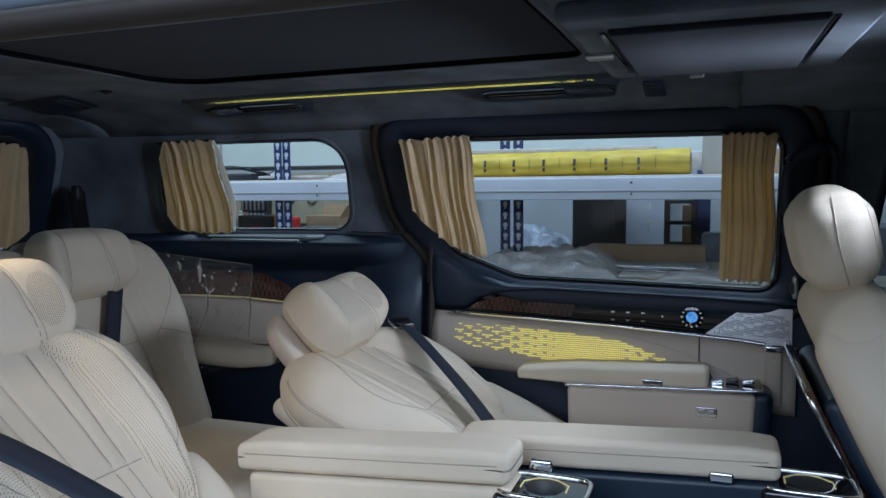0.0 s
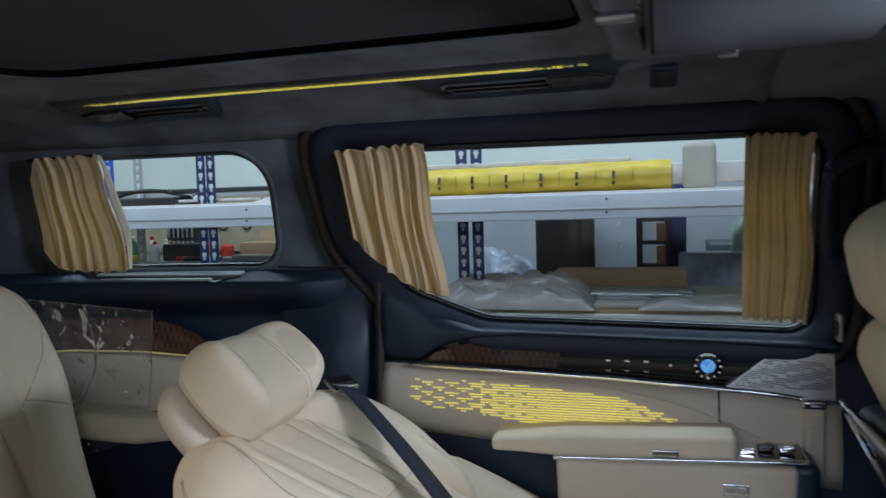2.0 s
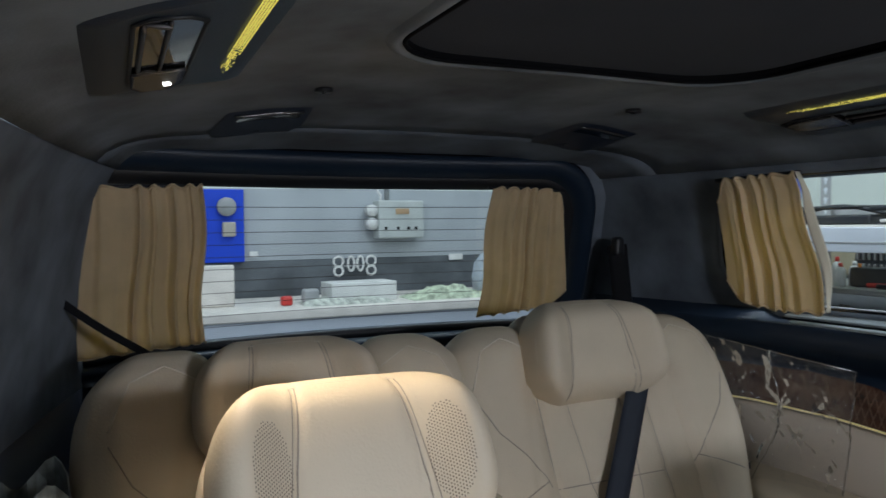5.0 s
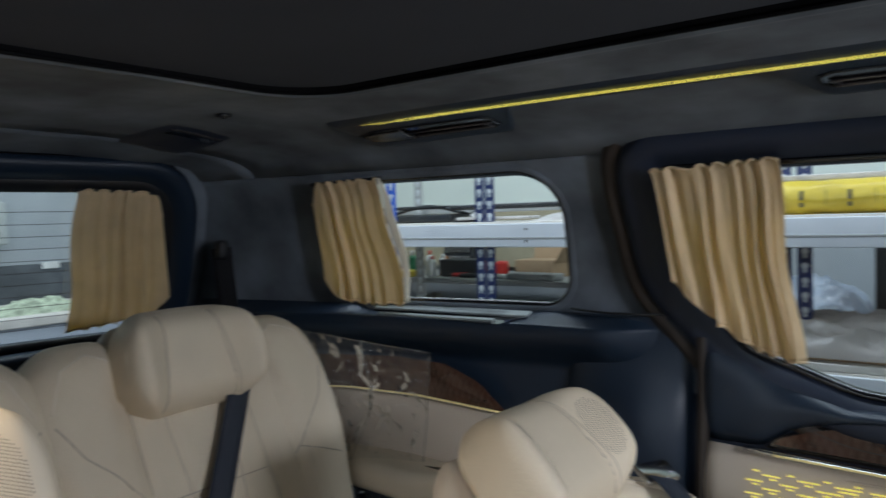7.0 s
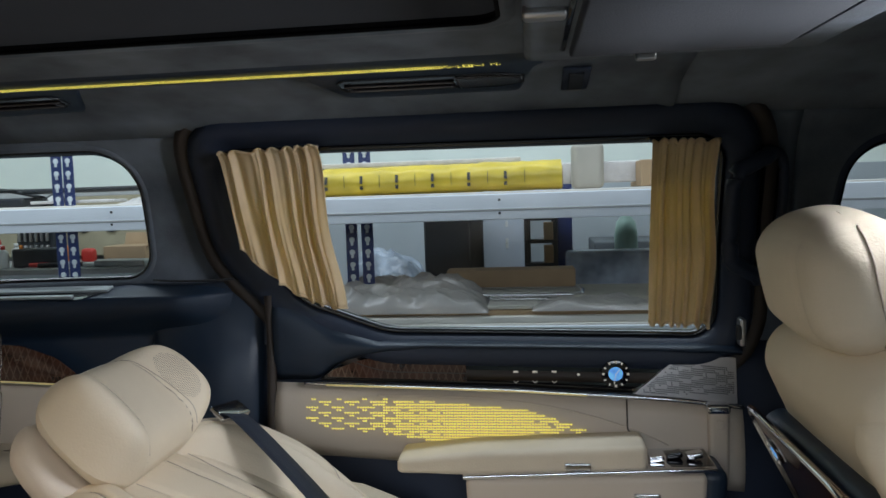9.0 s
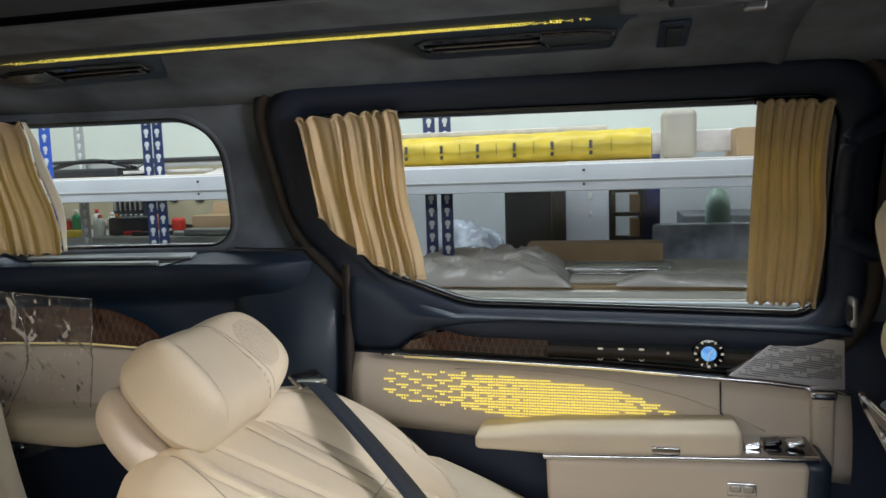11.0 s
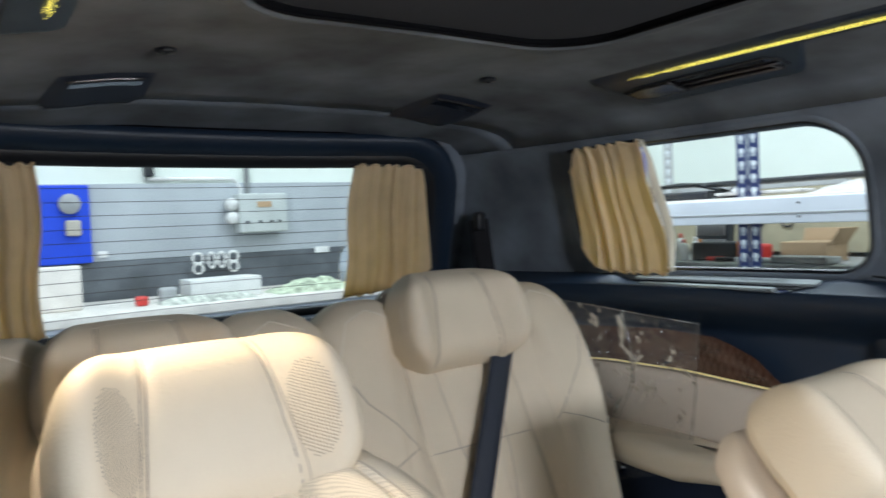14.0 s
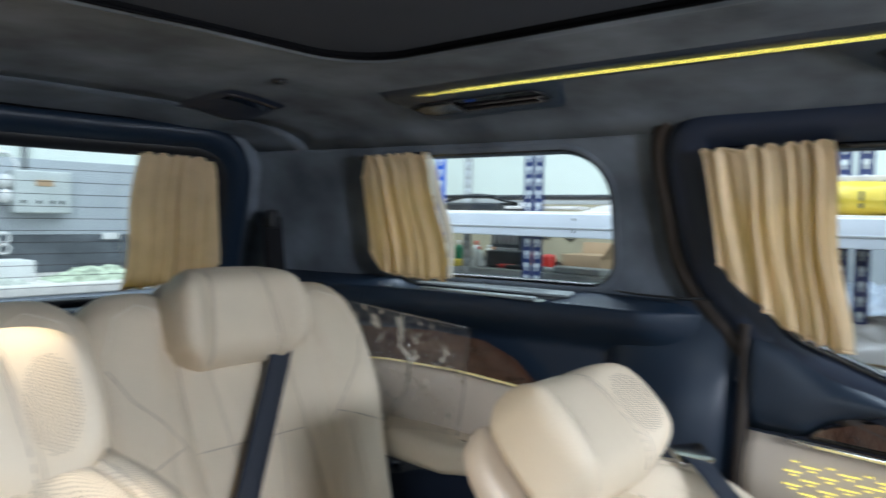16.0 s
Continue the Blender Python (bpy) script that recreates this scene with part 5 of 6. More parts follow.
# the clock's reflection in the dark panel, modelled as a glowing dial
clock(fm @ Matrix.Translation((-0.117, 0.15, 0.385)) @ pose(0, 0, 0, 0, -90, 0) @ pose(0, 0, 0, 0, 0, -90), 0.022, "clock reflection on the front seat back, built as a small glowing dial")

# crumpled bag by the near rear wall
bag = thing("paper_bag", "crumpled grey-green printed bag beside the seat", "bag")
def bag_at(u, v):
    a = 2 * math.pi * u
    r = 0.075 + 0.018 * noise.noise(Vector((3 * math.cos(a), 3 * math.sin(a), 4 * v))) + 0.02 * (1 - v)
    return Vector((-1.45 + r * math.cos(a), -0.50 + 0.6 * r * math.sin(a), 0.87 + 0.33 * v + 0.02 * math.sin(3 * a) * v))
solid(part("sheet", grid_bm(bag_at, 24, 12), material("bag_print", (0.22, 0.25, 0.24), 0.6, vary=0.8, scale=22), bag, smooth=False), 0.002, 0)
part("base", box_bm(0.16, 0.09, 0.44, 0.02, n=2, at=Matrix.Translation((-1.45, -0.50, 0.66))), material("bag_lower", (0.20, 0.20, 0.20), 0.7, vary=0.5, scale=18), bag)


# ---- the workshop outside ----
white_paint = material("white_wall_paint", (0.77, 0.82, 0.75), 0.8, vary=0.06, scale=2, grain=0.3, grain_scale=60)
grey_paint = material("grey_wall_paint", (0.42, 0.45, 0.47), 0.7, vary=0.10, scale=3, grain=0.3, grain_scale=60)
dark_wall = material("dark_grey_dado", (0.10, 0.11, 0.12), 0.7, vary=0.45, scale=4)
concrete = material("painted_concrete", (0.30, 0.31, 0.31), 0.6, vary=0.25, scale=3, grain=0.3, grain_scale=80)
shelf_white = material("white_shelf_steel", (0.72, 0.75, 0.80), 0.4, vary=0.05, scale=6)
post_navy = material("navy_rack_steel", (0.02, 0.035, 0.13), 0.45, vary=0.12)
post_blue = material("blue_rack_steel", (0.02, 0.10, 0.55), 0.45, vary=0.1)
post_grey = material("grey_rack_steel", (0.35, 0.36, 0.36), 0.5, vary=0.1)
slot_light = material("rack_slot", (0.62, 0.66, 0.68), 0.7, vary=0.1)
yellow_wrap = material("yellow_film_wrap", (0.72, 0.54, 0.05), 0.4, vary=0.15, scale=14, grain=0.6, grain_scale=30)
ink = material("dark_print", (0.05, 0.05, 0.05), 0.6)
poly = material("milky_plastic_sheet", (0.60, 0.57, 0.55), 0.3, vary=0.16, scale=20, grain=0.25, grain_scale=60)
thin_film = clear("thin_plastic_film", (0.90, 0.87, 0.84), 0.12, 0.12)
nt = thin_film.node_tree
milk, mixer = nt.nodes.new("ShaderNodeBsdfDiffuse"), nt.nodes.new("ShaderNodeMixShader")
milk.inputs[0].default_value, mixer.inputs[0].default_value = (0.66, 0.62, 0.59, 1), 0.55
final = nt.nodes["Material Output"].inputs[0]
nt.links.new(final.links[0].from_socket, mixer.inputs[1])
nt.links.new(milk.outputs[0], mixer.inputs[2])
nt.links.new(mixer.outputs[0], final)
card = material("brown_cardboard", (0.42, 0.29, 0.17), 0.85, vary=0.12, scale=10, grain=0.3)
board_ply = material("pale_board", (0.72, 0.68, 0.62), 0.7, vary=0.1)
tub_mat = material("beige_tub", (0.45, 0.42, 0.36), 0.6, vary=0.1)
grey_metal = material("grey_cabinet_paint", (0.50, 0.54, 0.60), 0.5, vary=0.06, scale=3)
dark_part = material("black_car_part", (0.02, 0.022, 0.025), 0.4, vary=0.2)
red_p, green_p, orange_p, white_p = (material(n + "_plastic", c, 0.4, vary=0.1) for n, c in (("red", (0.55, 0.04, 0.03)), ("green", (0.02, 0.25, 0.12)), ("orange", (0.75, 0.25, 0.03)), ("white", (0.75, 0.75, 0.72))))
blue_board = material("blue_switch_board", (0.01, 0.06, 0.62), 0.5, vary=0.06)


def slab(name, label, size, at, mat, r=0.004, category="", kind="", group="", turn=0.0, n=2):
    ob = part(name, box_bm(*size, r, n=n, at=Matrix.Identity(4)), mat)
    ob.matrix_world = pose(*at, 0, 0, turn)
    return tagged(ob, label, category or name.replace("_", " "), group, kind)


slab("ground", "grey painted concrete workshop floor", (13, 12, 0.1), (-0.5, 0, -0.05), concrete, kind="structure", category="floor")
slab("hall_ceiling", "plain white workshop ceiling", (13, 12, 0.1), (-0.5, 0, 4.3), white_paint, kind="structure", category="ceiling")
slab("wall_shelf_side", "white painted workshop wall", (13, 0.1, 4.3), (-0.5, 3.75, 2.15), white_paint, kind="structure", category="wall")
slab("wall_shelf_dado", "grey lower band of the workshop wall", (13, 0.02, 1.62), (-0.5, 3.685, 0.81), grey_paint, kind="structure", category="wall")
slab("wall_tail_side", "white painted workshop wall", (0.1, 12, 4.3), (-4.85, 0, 2.15), white_paint, kind="structure", category="wall")
slab("wall_tail_band", "grey panelled band of the workshop wall", (0.03, 9.6, 0.43), (-4.78, -1.1, 1.56), grey_paint, kind="structure", category="wall")
slab("wall_tail_dado", "scuffed dark lower band of the workshop wall", (0.03, 9.6, 1.344), (-4.78, -1.1, 0.672), dark_wall, kind="structure", category="wall")
slab("wall_front_side", "plain workshop wall", (0.1, 12, 4.3), (6.0, 0, 2.15), white_paint, kind="structure", category="wall")
slab("wall_entry_side", "plain workshop wall", (13, 0.1, 4.3), (-0.5, -5.9, 2.15), white_paint, kind="structure", category="wall")

# rack beside the van
rack = thing("storage_rack", "boltless steel storage rack with white beams and navy posts", "rack")
for z in (1.47, 0.985):
    part("beam", box_bm(6.4, 0.035, 0.094, 0.004, n=2, at=Matrix.Translation((-0.9, 2.135, z - 0.001))), shelf_white, rack, "white steel beam")
    part("beam_groove", box_bm(6.4, 0.004, 0.008, 0.001, n=1, k=1, at=Matrix.Translation((-0.9, 2.1165, z - 0.012))), post_grey, rack)
    part("beam_back", box_bm(6.4, 0.03, 0.08, 0.004, at=Matrix.Translation((-0.9, 2.92, z))), shelf_white, rack)
    part("deck", box_bm(6.4, 0.80, 0.014, 0.003, at=Matrix.Translation((-0.9, 2.53, z + 0.047))), board_ply, rack, "pale board deck")
    for x in (-3.25, -1.773, -0.278, 1.217):
        for dz in (0.024, -0.024):
            part("bolt", disc_bm(0.005, 0.003, Matrix.Translation((x, 2.115, z + dz)) @ pose(0, 0, 0, 90), 10), dark_part, rack)


def rack_post(x, y, mat, top=2.4, w=0.044):
    p = part("post", join_bm(box_bm(w, 0.003, top, 0.001, n=1, k=1, at=Matrix.Translation((x, y, top / 2))), box_bm(0.003, w, top, 0.001, n=1, k=1, at=Matrix.Translation((x - w / 2, y + w / 2, top / 2)))), mat, rack, smooth=False)
    z = 0.85
    bms = []
    while z < top - 0.05 and z < 2.0:
        bms.append(disc_bm(0.0115, 0.002, Matrix.Translation((x, y - 0.0035, z)) @ pose(0, 0, 0, 90), 10))
        bms.append(box_bm(0.011, 0.002, 0.022, 0.0005, n=1, k=1, at=Matrix.Translation((x, y - 0.003, z - 0.012))))
        z += 0.05
    part("slots", join_bm(*bms), slot_light, p, "keyhole slots")


for x in (-0.882, -0.818):
    rack_post(x, 2.335, post_navy, w=0.047)
for x in (-2.02, -1.97):
    rack_post(x, 2.165, post_navy)
rack_post(-2.505, 2.165, post_blue, w=0.055)
rack_post(-2.94, 2.90, post_grey, w=0.06)
rack_post(1.22, 2.165, post_navy)

# roll in yellow wrap
roll = thing("wrapped_roll", "long roll wrapped in printed yellow film", "roll")


def roll_at(u, v):
    a = 2 * math.pi * v
    x = -1.30 + 1.25 * u
    r = 0.054 + 0.004 * noise.noise(Vector((x * 14, math.cos(a) * 2, math.sin(a) * 2))) + 0.0035 * (0.4 - abs(noise.noise(Vector((x * 26 + 3 * math.sin(a), math.cos(a) * 3, math.sin(a) * 5)))))
    return Vector((x, 2.235 + 1.25 * r * math.cos(a), 1.579 + r * math.sin(a) - 0.001 + 0.006 * (u - 0.5)))


part("film", grid_bm(roll_at, 150, 36), yellow_wrap, roll, "creased yellow film")
part("core", disc_bm(0.043, 0.02, Matrix.Translation((-0.045, 2.235, 1.573)) @ pose(0, 0, 0, 0, 90, 0), 20), card, roll, "cardboard end")
for k in range(8):
    x = -1.20 + 0.135 * k
    for dz, h, w in ((0.012, 0.030, 0.011), (-0.018, 0.014, 0.012)):
        part("print_bar", box_bm(w, 0.002, h, 0.0005, n=1, k=1, at=Matrix.Translation((x, 2.1605 + 0.003 * abs(dz) / 0.018, 1.572 + dz)) @ pose(0, 0, 0, 8 if dz < 0 else -14, 0, 0)), ink, roll, "dark print")
    part("print_bar", box_bm(0.002, 0.002, 0.045, 0.0005, n=1, k=1, at=Matrix.Translation((x + 0.07, 2.1595, 1.578))), ink, roll)

slab("plastic_tub", "beige round-cornered plastic tub on the upper shelf", (0.12, 0.12, 0.18), (0.055, 2.36, 1.611), tub_mat, 0.025, n=3)
slab("foam_board", "long pale foam board on the upper shelf", (1.6, 0.05, 0.085), (-0.15, 2.47, 1.588), poly, 0.008)
slab("foam_board", "thin pale board lying on the upper shelf", (1.2, 0.22, 0.02), (-0.8, 2.42, 1.645), poly, 0.004)
slab("cardboard_box", "low open cardboard box on the upper shelf", (0.40, 0.3, 0.10), (0.45, 2.45, 1.576), card, 0.004)


def heap(name, label, cx, cy, z0, sx, sy, h, mat, seed, n=64, soft=0.9):
    def f(u, v):
        x, y = 2 * u - 1, 2 * v - 1
        e = max(0.0, (1 - x ** 4) * (1 - y ** 4))
        q = 0.55 + 0.6 * noise.fractal(Vector((x * 1.2 + seed, y * 1.2, seed)), 1.0, 2.1, 4) * soft
        fine = min(1.0, 0.22 / h)
        for f1, f2, wgt in ((2.6, 3.4, 0.20), (5.0, 8.0, 0.07), (9.0, 14.0, 0.025)):
            q += fine * wgt * (0.5 - abs(noise.noise(Vector((x * f1 + y * f2 + seed, y * f1 - x * 0.6 * f2, seed + f1)))) * 1.8)
        q += fine * (0.15 * abs(noise.noise(Vector((x * 2.2 + 2.5 * y + seed, y * 1.2, 2 * seed)))) + 0.05 * abs(noise.noise(Vector((x * 4 - 6 * y, y * 3 + seed, seed)))) - 0.06)
        return Vector((cx + sx / 2 * x, cy + sy / 2 * y, z0 + h * e ** 0.6 * max(0.05, q)))
    return tagged(part(name, grid_bm(f, n, n), mat), label, name.replace("_", " "))


slab("board_stack", "pale flat boards lying on the lower shelf", (1.62, 0.50, 0.024), (-0.22, 2.385, 1.052), board_ply, 0.003, turn=0.6)
slab("board_stack", "brown fibreboard sheets on the lower shelf", (1.50, 0.47, 0.016), (-0.18, 2.400, 1.0725), card, 0.002, turn=-0.8)
heap("plastic_sheet", "heap of milky plastic sheeting on the lower shelf", -0.66, 2.34, 1.079, 0.66, 0.42, 0.17, thin_film, 3, n=110, soft=0.5)
heap("plastic_sheet", "crumpled milky plastic sheeting at the shelf edge", 0.06, 2.235, 1.082, 0.46, 0.20, 0.05, thin_film, 9, n=80)
wrapped_blue = material("blue_grey_film", (0.32, 0.36, 0.43), 0.22, vary=0.45, scale=9, grain=0.5, grain_scale=24)
heap("covered_bundle", "tall bundle wrapped in blue-grey film behind the rack", -0.92, 3.25, 0.0, 0.62, 0.5, 2.2, wrapped_blue, 5, soft=0.05)
slab("wrapped_car_door", "car panel wrapped in blue-grey film", (0.46, 0.10, 0.24), (0.22, 2.92, 1.12), wrapped_blue, 0.02, n=4)
trim = thing("chrome_trim", "chrome car trim piece lying on cardboard", "car trim")
TRAY = outline([(-0.50, 2.32), (0.02, 2.30), (0.04, 2.48), (-0.46, 2.50)], [0.05, 0.05, 0.05, 0.05])
part("backing", rim_bm(TRAY, [(-0.002, 1.112), (-0.004, 1.122), (-0.03, 1.128), (-0.085, 1.130)], lambda x, y, h: Vector((x, y, h))), tub_mat, trim, "pale inner panel")
part("rim", tube_bm([(q.x, q.y, 1.118) for q in TRAY], 0.0095, 8, closed=True), chrome, trim, "chrome rim")
part("lower_rim", tube_bm([(q.x, q.y, 1.102) for q in grown(TRAY, -0.012)], 0.005, 8, closed=True), chrome, trim)
slab("cardboard_sheet", "flat pale cardboard sheet on the lower shelf", (0.75, 0.30, 0.014), (-0.05, 2.35, 1.0885), board_ply, 0.003, turn=2)
slab("cardboard_sheet", "flat brown cardboard on the lower shelf", (0.34, 0.36, 0.02), (0.17, 2.45, 1.106), tub_mat, 0.003, turn=-4)
slab("cardboard_box", "low brown cardboard box behind the trim", (0.55, 0.14, 0.145), (-0.26, 2.66, 1.115), card, 0.003, turn=1)
slab("door_leaf", "dark car door panel leaning behind the rack", (0.25, 0.06, 1.0), (-0.575, 3.1, 1.0), dark_part, 0.02)
slab("door_leaf", "narrow dark panel leaning behind the rack", (0.07, 0.05, 1.0), (-0.435, 3.05, 1.0), dark_part, 0.02, turn=6)
slab("steel_cabinet", "pale grey steel cabinet behind the rack", (0.26, 0.4, 1.5), (-0.33, 3.4, 0.75), grey_metal, 0.01)
slab("steel_cabinet", "wide dark steel cabinet behind the rack", (0.9, 0.4, 1.25), (0.6, 3.42, 0.63), dark_wall, 0.01)
for z in (1.36, 1.27, 1.25):
    slab("tape_scrap", "scrap of white tape on the grey cabinet", (0.014, 0.002, 0.03), (-0.29, 3.197, z), white_p, 0.0008, n=1)
stand = thing("tool_stand", "dark slotted tool stand with pale blocks", "tool stand")
for dx in (-0.065, 0.065):
    part("upright", box_bm(0.03, 0.04, 1.45, 0.004, at=Matrix.Translation((-0.12 + dx, 3.02, 0.725))), dark_part, stand)
for k in range(5):
    part("rung", box_bm(0.13, 0.05, 0.02, 0.004, at=Matrix.Translation((-0.12, 3.02, 0.95 + 0.11 * k))), dark_part, stand)
part("brace", tube_bm([(-0.17, 2.99, 1.03), (-0.07, 2.99, 1.15)], 0.008), satin, stand)
for z in (1.33, 1.22, 1.10):
    part("block", box_bm(0.045, 0.05, 0.085, 0.006, at=Matrix.Translation((-0.085, 3.0, z))), card, stand, "tan block")
slab("blue_post", "navy steel upright behind the rack", (0.07, 0.06, 1.6), (-0.005, 3.05, 0.8), post_navy, 0.006)
pipe = material("pale_green_bottle", (0.30, 0.42, 0.36), 0.3, vary=0.1)
bt = thing("gas_bottle", "pale green gas bottle behind the rack", "gas bottle")
part("cylinder", lathe_bm([(0.05, 0.0), (0.055, 0.02), (0.055, 1.30), (0.045, 1.36), (0.02, 1.39), (0.02, 1.44)], Matrix.Translation((0.285, 3.05, 0))), pipe, bt)
part("valve", box_bm(0.05, 0.03, 0.03, 0.008, at=Matrix.Translation((0.285, 3.05, 1.455))), dark_part, bt)

# things seen through the quarter window: on the upper deck
for k, (x, w, z, h) in enumerate(((-2.55, 0.42, 1.545, 0.04), (-1.98, 0.80, 1.592, 0.022), (-2.75, 0.55, 1.600, 0.016))):
    s = slab("car_trim_part", "long black car trim part on the upper shelf", (w, 0.16, h), (x, 2.45 + 0.07 * k, z), dark_part, 0.012, group="black trim parts", turn=4 - 3 * k, n=3)
tagged(part("car_trim_part", tube_bm([(-2.85 + 0.50 * k / 16, 2.55, 1.56 + 0.045 * math.sin(math.pi * k / 16)) for k in range(17)], 0.016, 8, flat=0.6), dark_part), "bowed black car trim part on the upper shelf", "car trim", "black trim parts")
tag = thing("trim_clip", "small black car part with a white square tag", "car part")
part("block", box_bm(0.062, 0.035, 0.046, 0.006, at=pose(-2.10, 2.26, 1.552, 0, -28, 12)), dark_part, tag)
part("arm", box_bm(0.11, 0.025, 0.016, 0.006, at=pose(-2.17, 2.265, 1.530, 0, -8, 4)), dark_part, tag)
part("tag", box_bm(0.032, 0.002, 0.026, 0.0005, n=1, k=1, at=pose(-2.098, 2.240, 1.553, 0, -28, 12)), white_p, tag, "white square tag")
heap("wrapped_parts", "pale wrapped parts on the upper shelf", -1.55, 2.30, 1.523, 0.5, 0.2, 0.05, poly, 12)

slab("rack_beam", "grey steel back beam of the storage rack", (1.7, 0.03, 0.045), (-2.85, 2.94, 1.593), post_grey, 0.004)
slab("clear_sleeve", "clear plastic sleeve lying on the upper shelf", (0.34, 0.12, 0.012), (-1.98, 2.24, 1.540), poly, 0.005, turn=5, n=3)
# workbench behind
peg = material("tan_pegboard", (0.42, 0.37, 0.25), 0.8, vary=0.15, scale=6)
bench = thing("workbench", "grey steel workbench with a tan back board behind the rack", "workbench")
part("top", box_bm(2.6, 0.60, 0.03, 0.006, at=Matrix.Translation((-2.75, 3.28, 1.185))), post_grey, bench)
part("back_board", box_bm(2.6, 0.02, 0.40, 0.004, at=Matrix.Translation((-2.75, 3.62, 1.42))), peg, bench, "tan pegboard")
for x in (-4.0, -1.5):
    for y in (3.02, 3.54):
        part("leg", box_bm(0.04, 0.04, 1.17, 0.004, n=1, at=Matrix.Translation((x, y, 0.585))), post_grey, bench)
part("lower_shelf", box_bm(2.6, 0.55, 0.03, 0.004, at=Matrix.Translation((-2.75, 3.28, 0.95))), dark_part, bench)


def bottle(x, y, z, r, h, body, cap, label):
    root = thing("spray_bottle", label, "bottle", "bottles on the bench", Matrix.Translation((x, y, z)))
    part("bottle_body", lathe_bm([(r * 0.9, 0), (r, 0.004), (r, h * 0.68), (r * 0.75, h * 0.78), (r * 0.35, h * 0.84)], Matrix.Identity(4), 16), body, root)
    part("cap", lathe_bm([(r * 0.42, h * 0.84), (r * 0.42, h), (r * 0.3, h * 1.01)], Matrix.Identity(4), 12), cap, root)


for i, (x, h, b, c, lab) in enumerate(((-3.155, 0.15, green_p, white_p, "green spray bottle on the workbench"), (-3.05, 0.15, white_p, red_p, "white bottle with a red cap on the workbench"), (-3.0, 0.12, white_p, red_p, "small white bottle with a red cap"), (-2.95, 0.13, white_p, white_p, "plain white bottle on the workbench"), (-3.21, 0.11, red_p, white_p, "red tin on the workbench"), (-3.32, 0.16, white_p, green_p, "white bottle with a green cap"))):
    bottle(x, 3.09 + 0.04 * (i % 2), 1.20, 0.026, h, b, c, lab)
kit = thing("socket_set", "open black case of sockets on the workbench", "tool case")
part("case", box_bm(0.24, 0.05, 0.22, 0.012, at=Matrix.Translation((-3.03, 3.42, 1.315)) @ pose(0, 0, 0, -8)), dark_part, kit)
for i in range(6):
    for j in range(2):
        part("socket", box_bm(0.016, 0.02, 0.07 - 0.03 * j, 0.006, at=Matrix.Translation((-3.115 + 0.034 * i, 3.385, 1.36 - 0.075 * j))), satin, kit)
bx2 = thing("cardboard_box", "open brown cardboard box on the workbench", "cardboard box")
part("carton", box_bm(0.24, 0.20, 0.10, 0.004, at=Matrix.Translation((-2.34, 3.25, 1.25))), card, bx2)
part("flap", box_bm(0.10, 0.18, 0.006, 0.001, n=1, at=Matrix.Translation((-2.19, 3.25, 1.325)) @ pose(0, 0, 0, 0, -55, 0)), card, bx2)
part("flap", box_bm(0.22, 0.006, 0.07, 0.001, n=1, at=Matrix.Translation((-2.34, 3.36, 1.33)) @ pose(0, 0, 0, -20)), card, bx2)
slab("tool_tray", "red tool tray on the workbench", (0.07, 0.06, 0.09), (-2.575, 3.2, 1.245), red_p, 0.02, n=3)
for k, (x, m, tn) in enumerate(((-2.46, white_p, 20), (-2.40, red_p, -15), (-2.62, white_p, 40), (-2.72, dark_part, 10), (-2.52, dark_part, -30), (-2.80, red_p, 5))):
    slab("hand_tool", ("white", "red", "white", "black", "black", "red")[k] + " hand tool lying on the workbench", (0.11, 0.03, 0.025), (x, 3.06 + 0.02 * (k % 3), 1.214), m, 0.010, turn=tn, group="hand tools", n=3)
for x in (-2.86, -2.68):
    tagged(part("hanging_ring", tube_bm([(x + 0.035 * math.cos(a), 3.60, 1.40 + 0.035 * math.sin(a)) for a in [2 * math.pi * j / 20 for j in range(20)]], 0.006, 6, closed=True), dark_part), "dark ring hanging on the pegboard", "ring", "rings on the board")
slab("yellow_case", "yellow parts case on the workbench", (0.16, 0.10, 0.04), (-3.16, 3.02, 1.22), yellow_wrap, 0.01)
heap("parts_heap", "heap of mixed parts under the workbench top", -2.9, 3.15, 0.965, 0.8, 0.3, 0.13, material("mixed_bits", (0.22, 0.2, 0.17), 0.5, vary=0.9, scale=40), 41)
slab("tool_box", "dark open tool box on the workbench", (0.26, 0.14, 0.10), (-2.82, 3.16, 1.252), dark_part, 0.012, turn=8, n=3)
slab("parts_tray", "grey steel parts tray on the workbench", (0.30, 0.12, 0.035), (-2.28, 3.06, 1.219), post_grey, 0.008, turn=-6)
bottle(-2.90, 3.10, 1.20, 0.020, 0.12, dark_part, orange_p, "small dark bottle with an orange cap")
bottle(-2.66, 3.12, 1.20, 0.022, 0.14, orange_p, dark_part, "orange bottle with a dark cap")
# lower deck by the quarter window
slab("orange_tool", "orange power tool on the lower shelf", (0.10, 0.07, 0.05), (-2.02, 2.33, 1.064), orange_p, 0.018, turn=25, n=3)
slab("flat_tray", "dark flat tray on the lower shelf", (0.55, 0.30, 0.03), (-1.95, 2.40, 1.055), dark_part, 0.008)
heap("parts_heap", "heap of small dark parts on the lower shelf", -1.55, 2.36, 1.04, 0.55, 0.3, 0.07, material("mixed_parts", (0.14, 0.13, 0.12), 0.5, vary=0.9, scale=45), 21)
heap("parts_heap", "heap of mixed tools on the lower shelf", -2.35, 2.36, 1.04, 0.40, 0.3, 0.08, material("mixed_tools", (0.2, 0.17, 0.14), 0.5, vary=0.9, scale=50), 22)

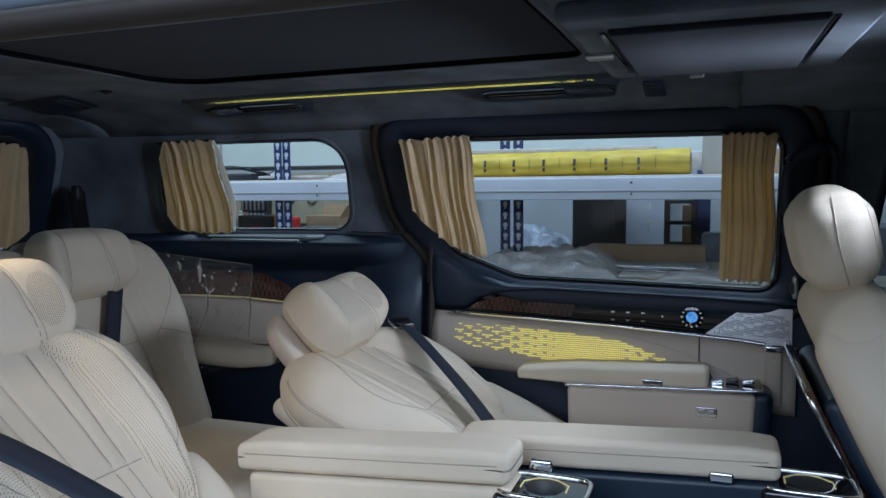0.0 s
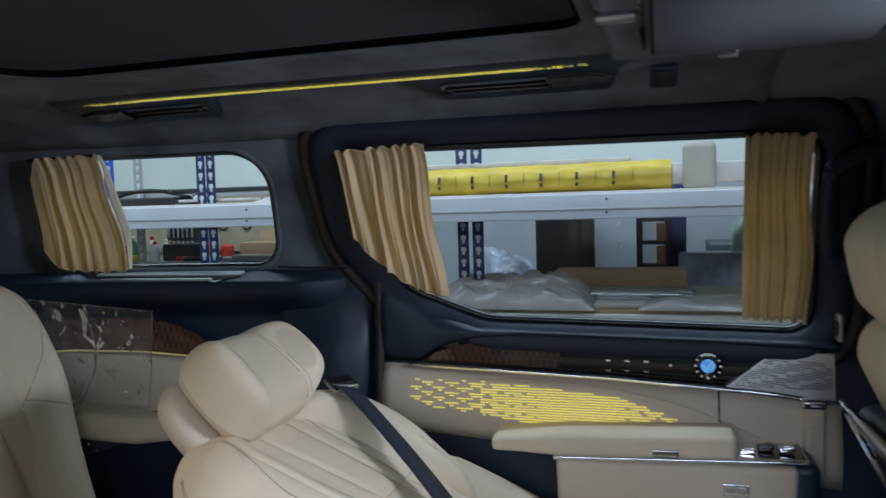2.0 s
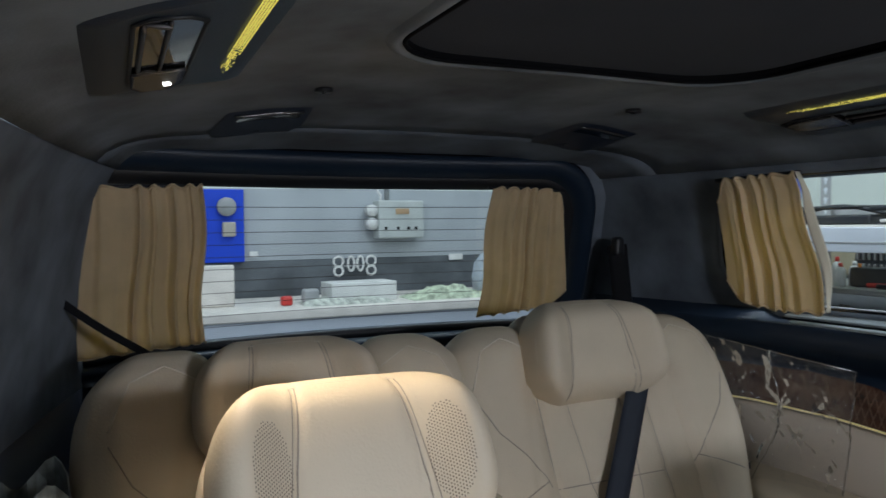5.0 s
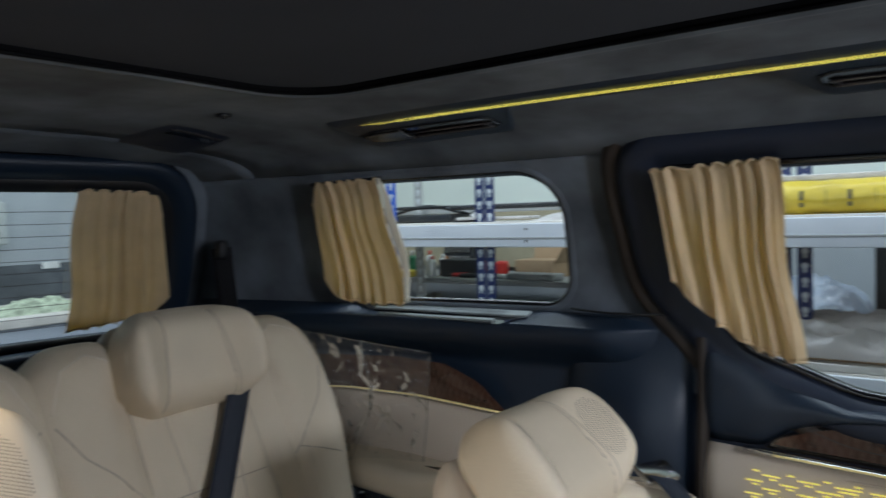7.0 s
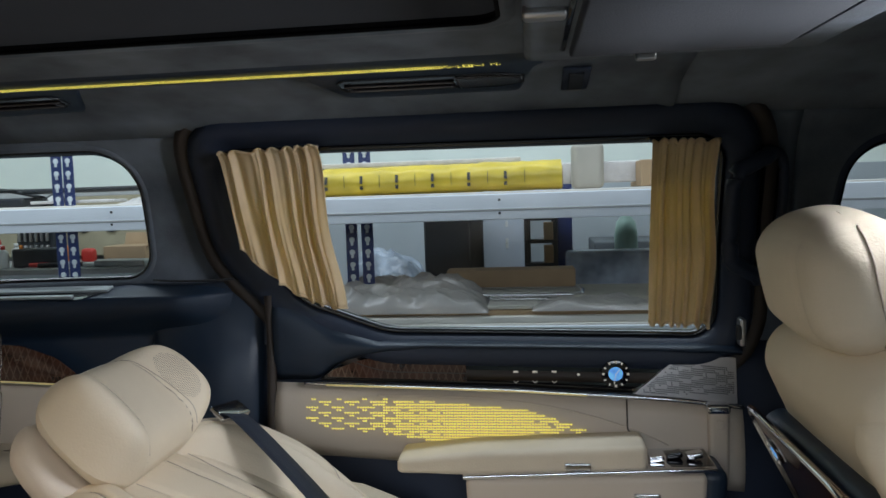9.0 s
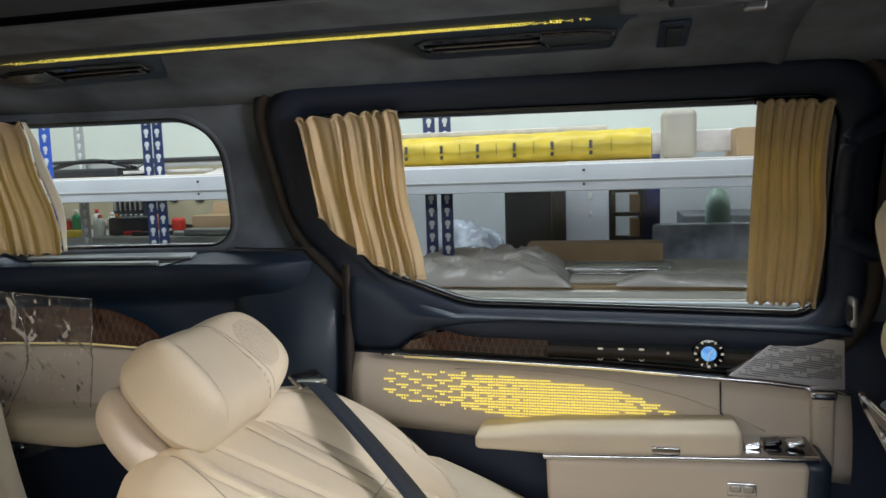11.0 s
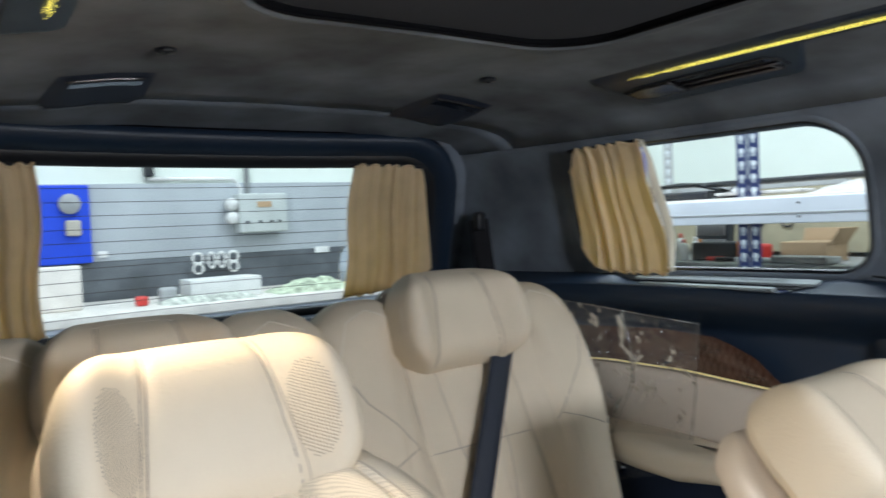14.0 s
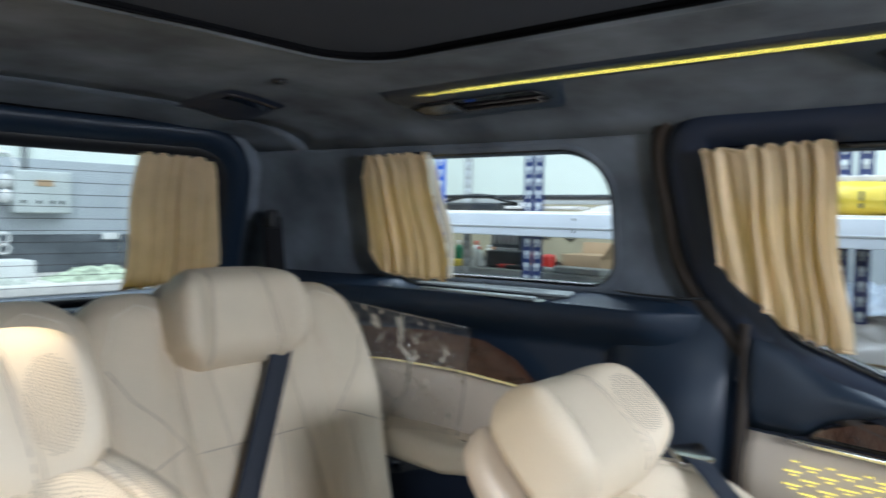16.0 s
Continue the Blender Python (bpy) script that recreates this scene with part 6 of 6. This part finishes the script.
# tail wall: switch board, breaker box, bench and clutter
sb = thing("switch_board", "blue board with a round switch and a pale socket", "switch board")
part("board", box_bm(0.03, 0.30, 0.425, 0.006, at=Matrix.Translation((-4.745, 0.155, 1.555))), blue_board, sb)
part("round_switch", disc_bm(0.055, 0.03, Matrix.Translation((-4.70, 0.205, 1.665)) @ pose(0, 0, 0, 0, 90, 0), 24), post_grey, sb, "grey round switch")
part("socket", box_bm(0.05, 0.075, 0.085, 0.012, n=2, at=Matrix.Translation((-4.71, 0.215, 1.535))), tub_mat, sb, "pale socket")
pale_case = material("pale_grey_case", (0.50, 0.53, 0.51), 0.5, vary=0.08, scale=9)
bx = thing("breaker_box", "white breaker box with a grey cable connector", "breaker box")
part("case", box_bm(0.12, 0.30, 0.235, 0.010, n=2, at=Matrix.Translation((-4.70, 1.255, 1.585))), pale_case, bx)
part("label_plate", box_bm(0.004, 0.09, 0.035, 0.001, n=1, k=1, at=Matrix.Translation((-4.638, 1.26, 1.635))), card, bx)
for dy in (-0.10, -0.02, 0.05, 0.10):
    part("switch", box_bm(0.006, 0.018, 0.018, 0.002, at=Matrix.Translation((-4.637, 1.25 + dy, 1.53))), dark_part, bx)
for dz in (0.05, -0.03):
    part("connector", disc_bm(0.038, 0.07, Matrix.Translation((-4.66, 1.075, 1.59 + dz)) @ pose(0, 0, 0, 0, 90, 0), 18), white_p, bx)
part("conduit", tube_bm([(-4.76, 1.20, 1.70), (-4.76, 1.20, 2.6)], 0.016), post_grey, bx)
pipe_run = thing("wall_conduit", "pale conduit with a clip on the wall", "conduit")
part("pipe", tube_bm([(-4.77, 0.63, 1.80), (-4.77, 1.12, 1.80), (-4.77, 1.16, 1.74), (-4.77, 1.16, 1.68)], 0.012), white_p, pipe_run)
part("clip", box_bm(0.05, 0.05, 0.09, 0.006, at=Matrix.Translation((-4.77, 0.63, 1.86))), dark_part, pipe_run)
wb = thing("tail_bench", "pale cluttered bench along the workshop wall", "workbench")
part("top", box_bm(0.75, 3.6, 0.05, 0.008, at=Matrix.Translation((-4.36, 0.7, 1.105))), board_ply, wb)
part("front", box_bm(0.03, 3.6, 0.30, 0.004, at=Matrix.Translation((-4.02, 0.7, 0.93))), grey_metal, wb)
for y in (-0.95, 2.3):
    part("leg", box_bm(0.06, 0.06, 1.08, 0.005, n=1, at=Matrix.Translation((-4.2, y, 0.54))), post_grey, wb)
slab("white_carton", "white carton lying on the bench", (0.2, 0.38, 0.105), (-4.30, 0.86, 1.183), white_p, 0.005, turn=2)
slab("beige_panel", "rounded beige panel propped on the bench", (0.03, 0.30, 0.22), (-4.30, 0.03, 1.24), board_ply, 0.014, n=3)
slab("red_cap_jar", "red jar lid on the bench", (0.06, 0.06, 0.05), (-4.2, 0.43, 1.155), red_p, 0.015, n=3)
slab("glass_jar", "small grey jar on the bench", (0.07, 0.09, 0.08), (-4.25, 0.57, 1.17), post_grey, 0.02, n=3)
heap("bench_clutter", "pale rags and cut film on the bench", -4.2, 0.75, 1.125, 0.25, 0.5, 0.05, material("mixed_rags", (0.5, 0.52, 0.46), 0.8, vary=0.5, scale=30), 31)
heap("bench_clutter", "pale green rags on the bench", -4.2, 1.35, 1.125, 0.25, 0.5, 0.07, material("green_rags", (0.48, 0.54, 0.40), 0.8, vary=0.5, scale=26), 33)
dm = thing("covered_machine", "pale dome-shaped covered machine on the bench", "machine")
part("cover", lathe_bm([(0.16, 0.0), (0.165, 0.10), (0.15, 0.18), (0.11, 0.235), (0.05, 0.26), (0.01, 0.265)], Matrix.Translation((-4.35, 1.78, 1.13)), 28), material("pale_blue_cover", (0.42, 0.47, 0.52), 0.7, vary=0.2, scale=14), dm)
rings = thing("ring_rack", "white rings hung in front of a dark board", "ring rack")
for k, (y, z, ry, rz) in enumerate(((0.86, 1.33, 0.030, 0.030), (0.94, 1.315, 0.020, 0.045), (1.00, 1.315, 0.020, 0.045), (1.07, 1.33, 0.030, 0.030), (0.86, 1.27, 0.028, 0.028), (1.07, 1.27, 0.028, 0.028))):
    part("ring", tube_bm([(-4.70, y + ry * math.cos(a), z + rz * math.sin(a)) for a in [2 * math.pi * j / 20 for j in range(20)]], 0.008, 6, closed=True), white_p, rings)
part("rod", tube_bm([(-4.72, 0.83, 1.30), (-4.72, 1.10, 1.30)], 0.006), post_grey, rings)
slab("wall_plate", "small white plate on the wall", (0.01, 0.05, 0.035), (-4.75, 0.36, 1.385), white_p, 0.004)
slab("wall_plate", "small pale label plate on the wall", (0.01, 0.10, 0.04), (-4.755, 1.68, 1.335), white_p, 0.004)
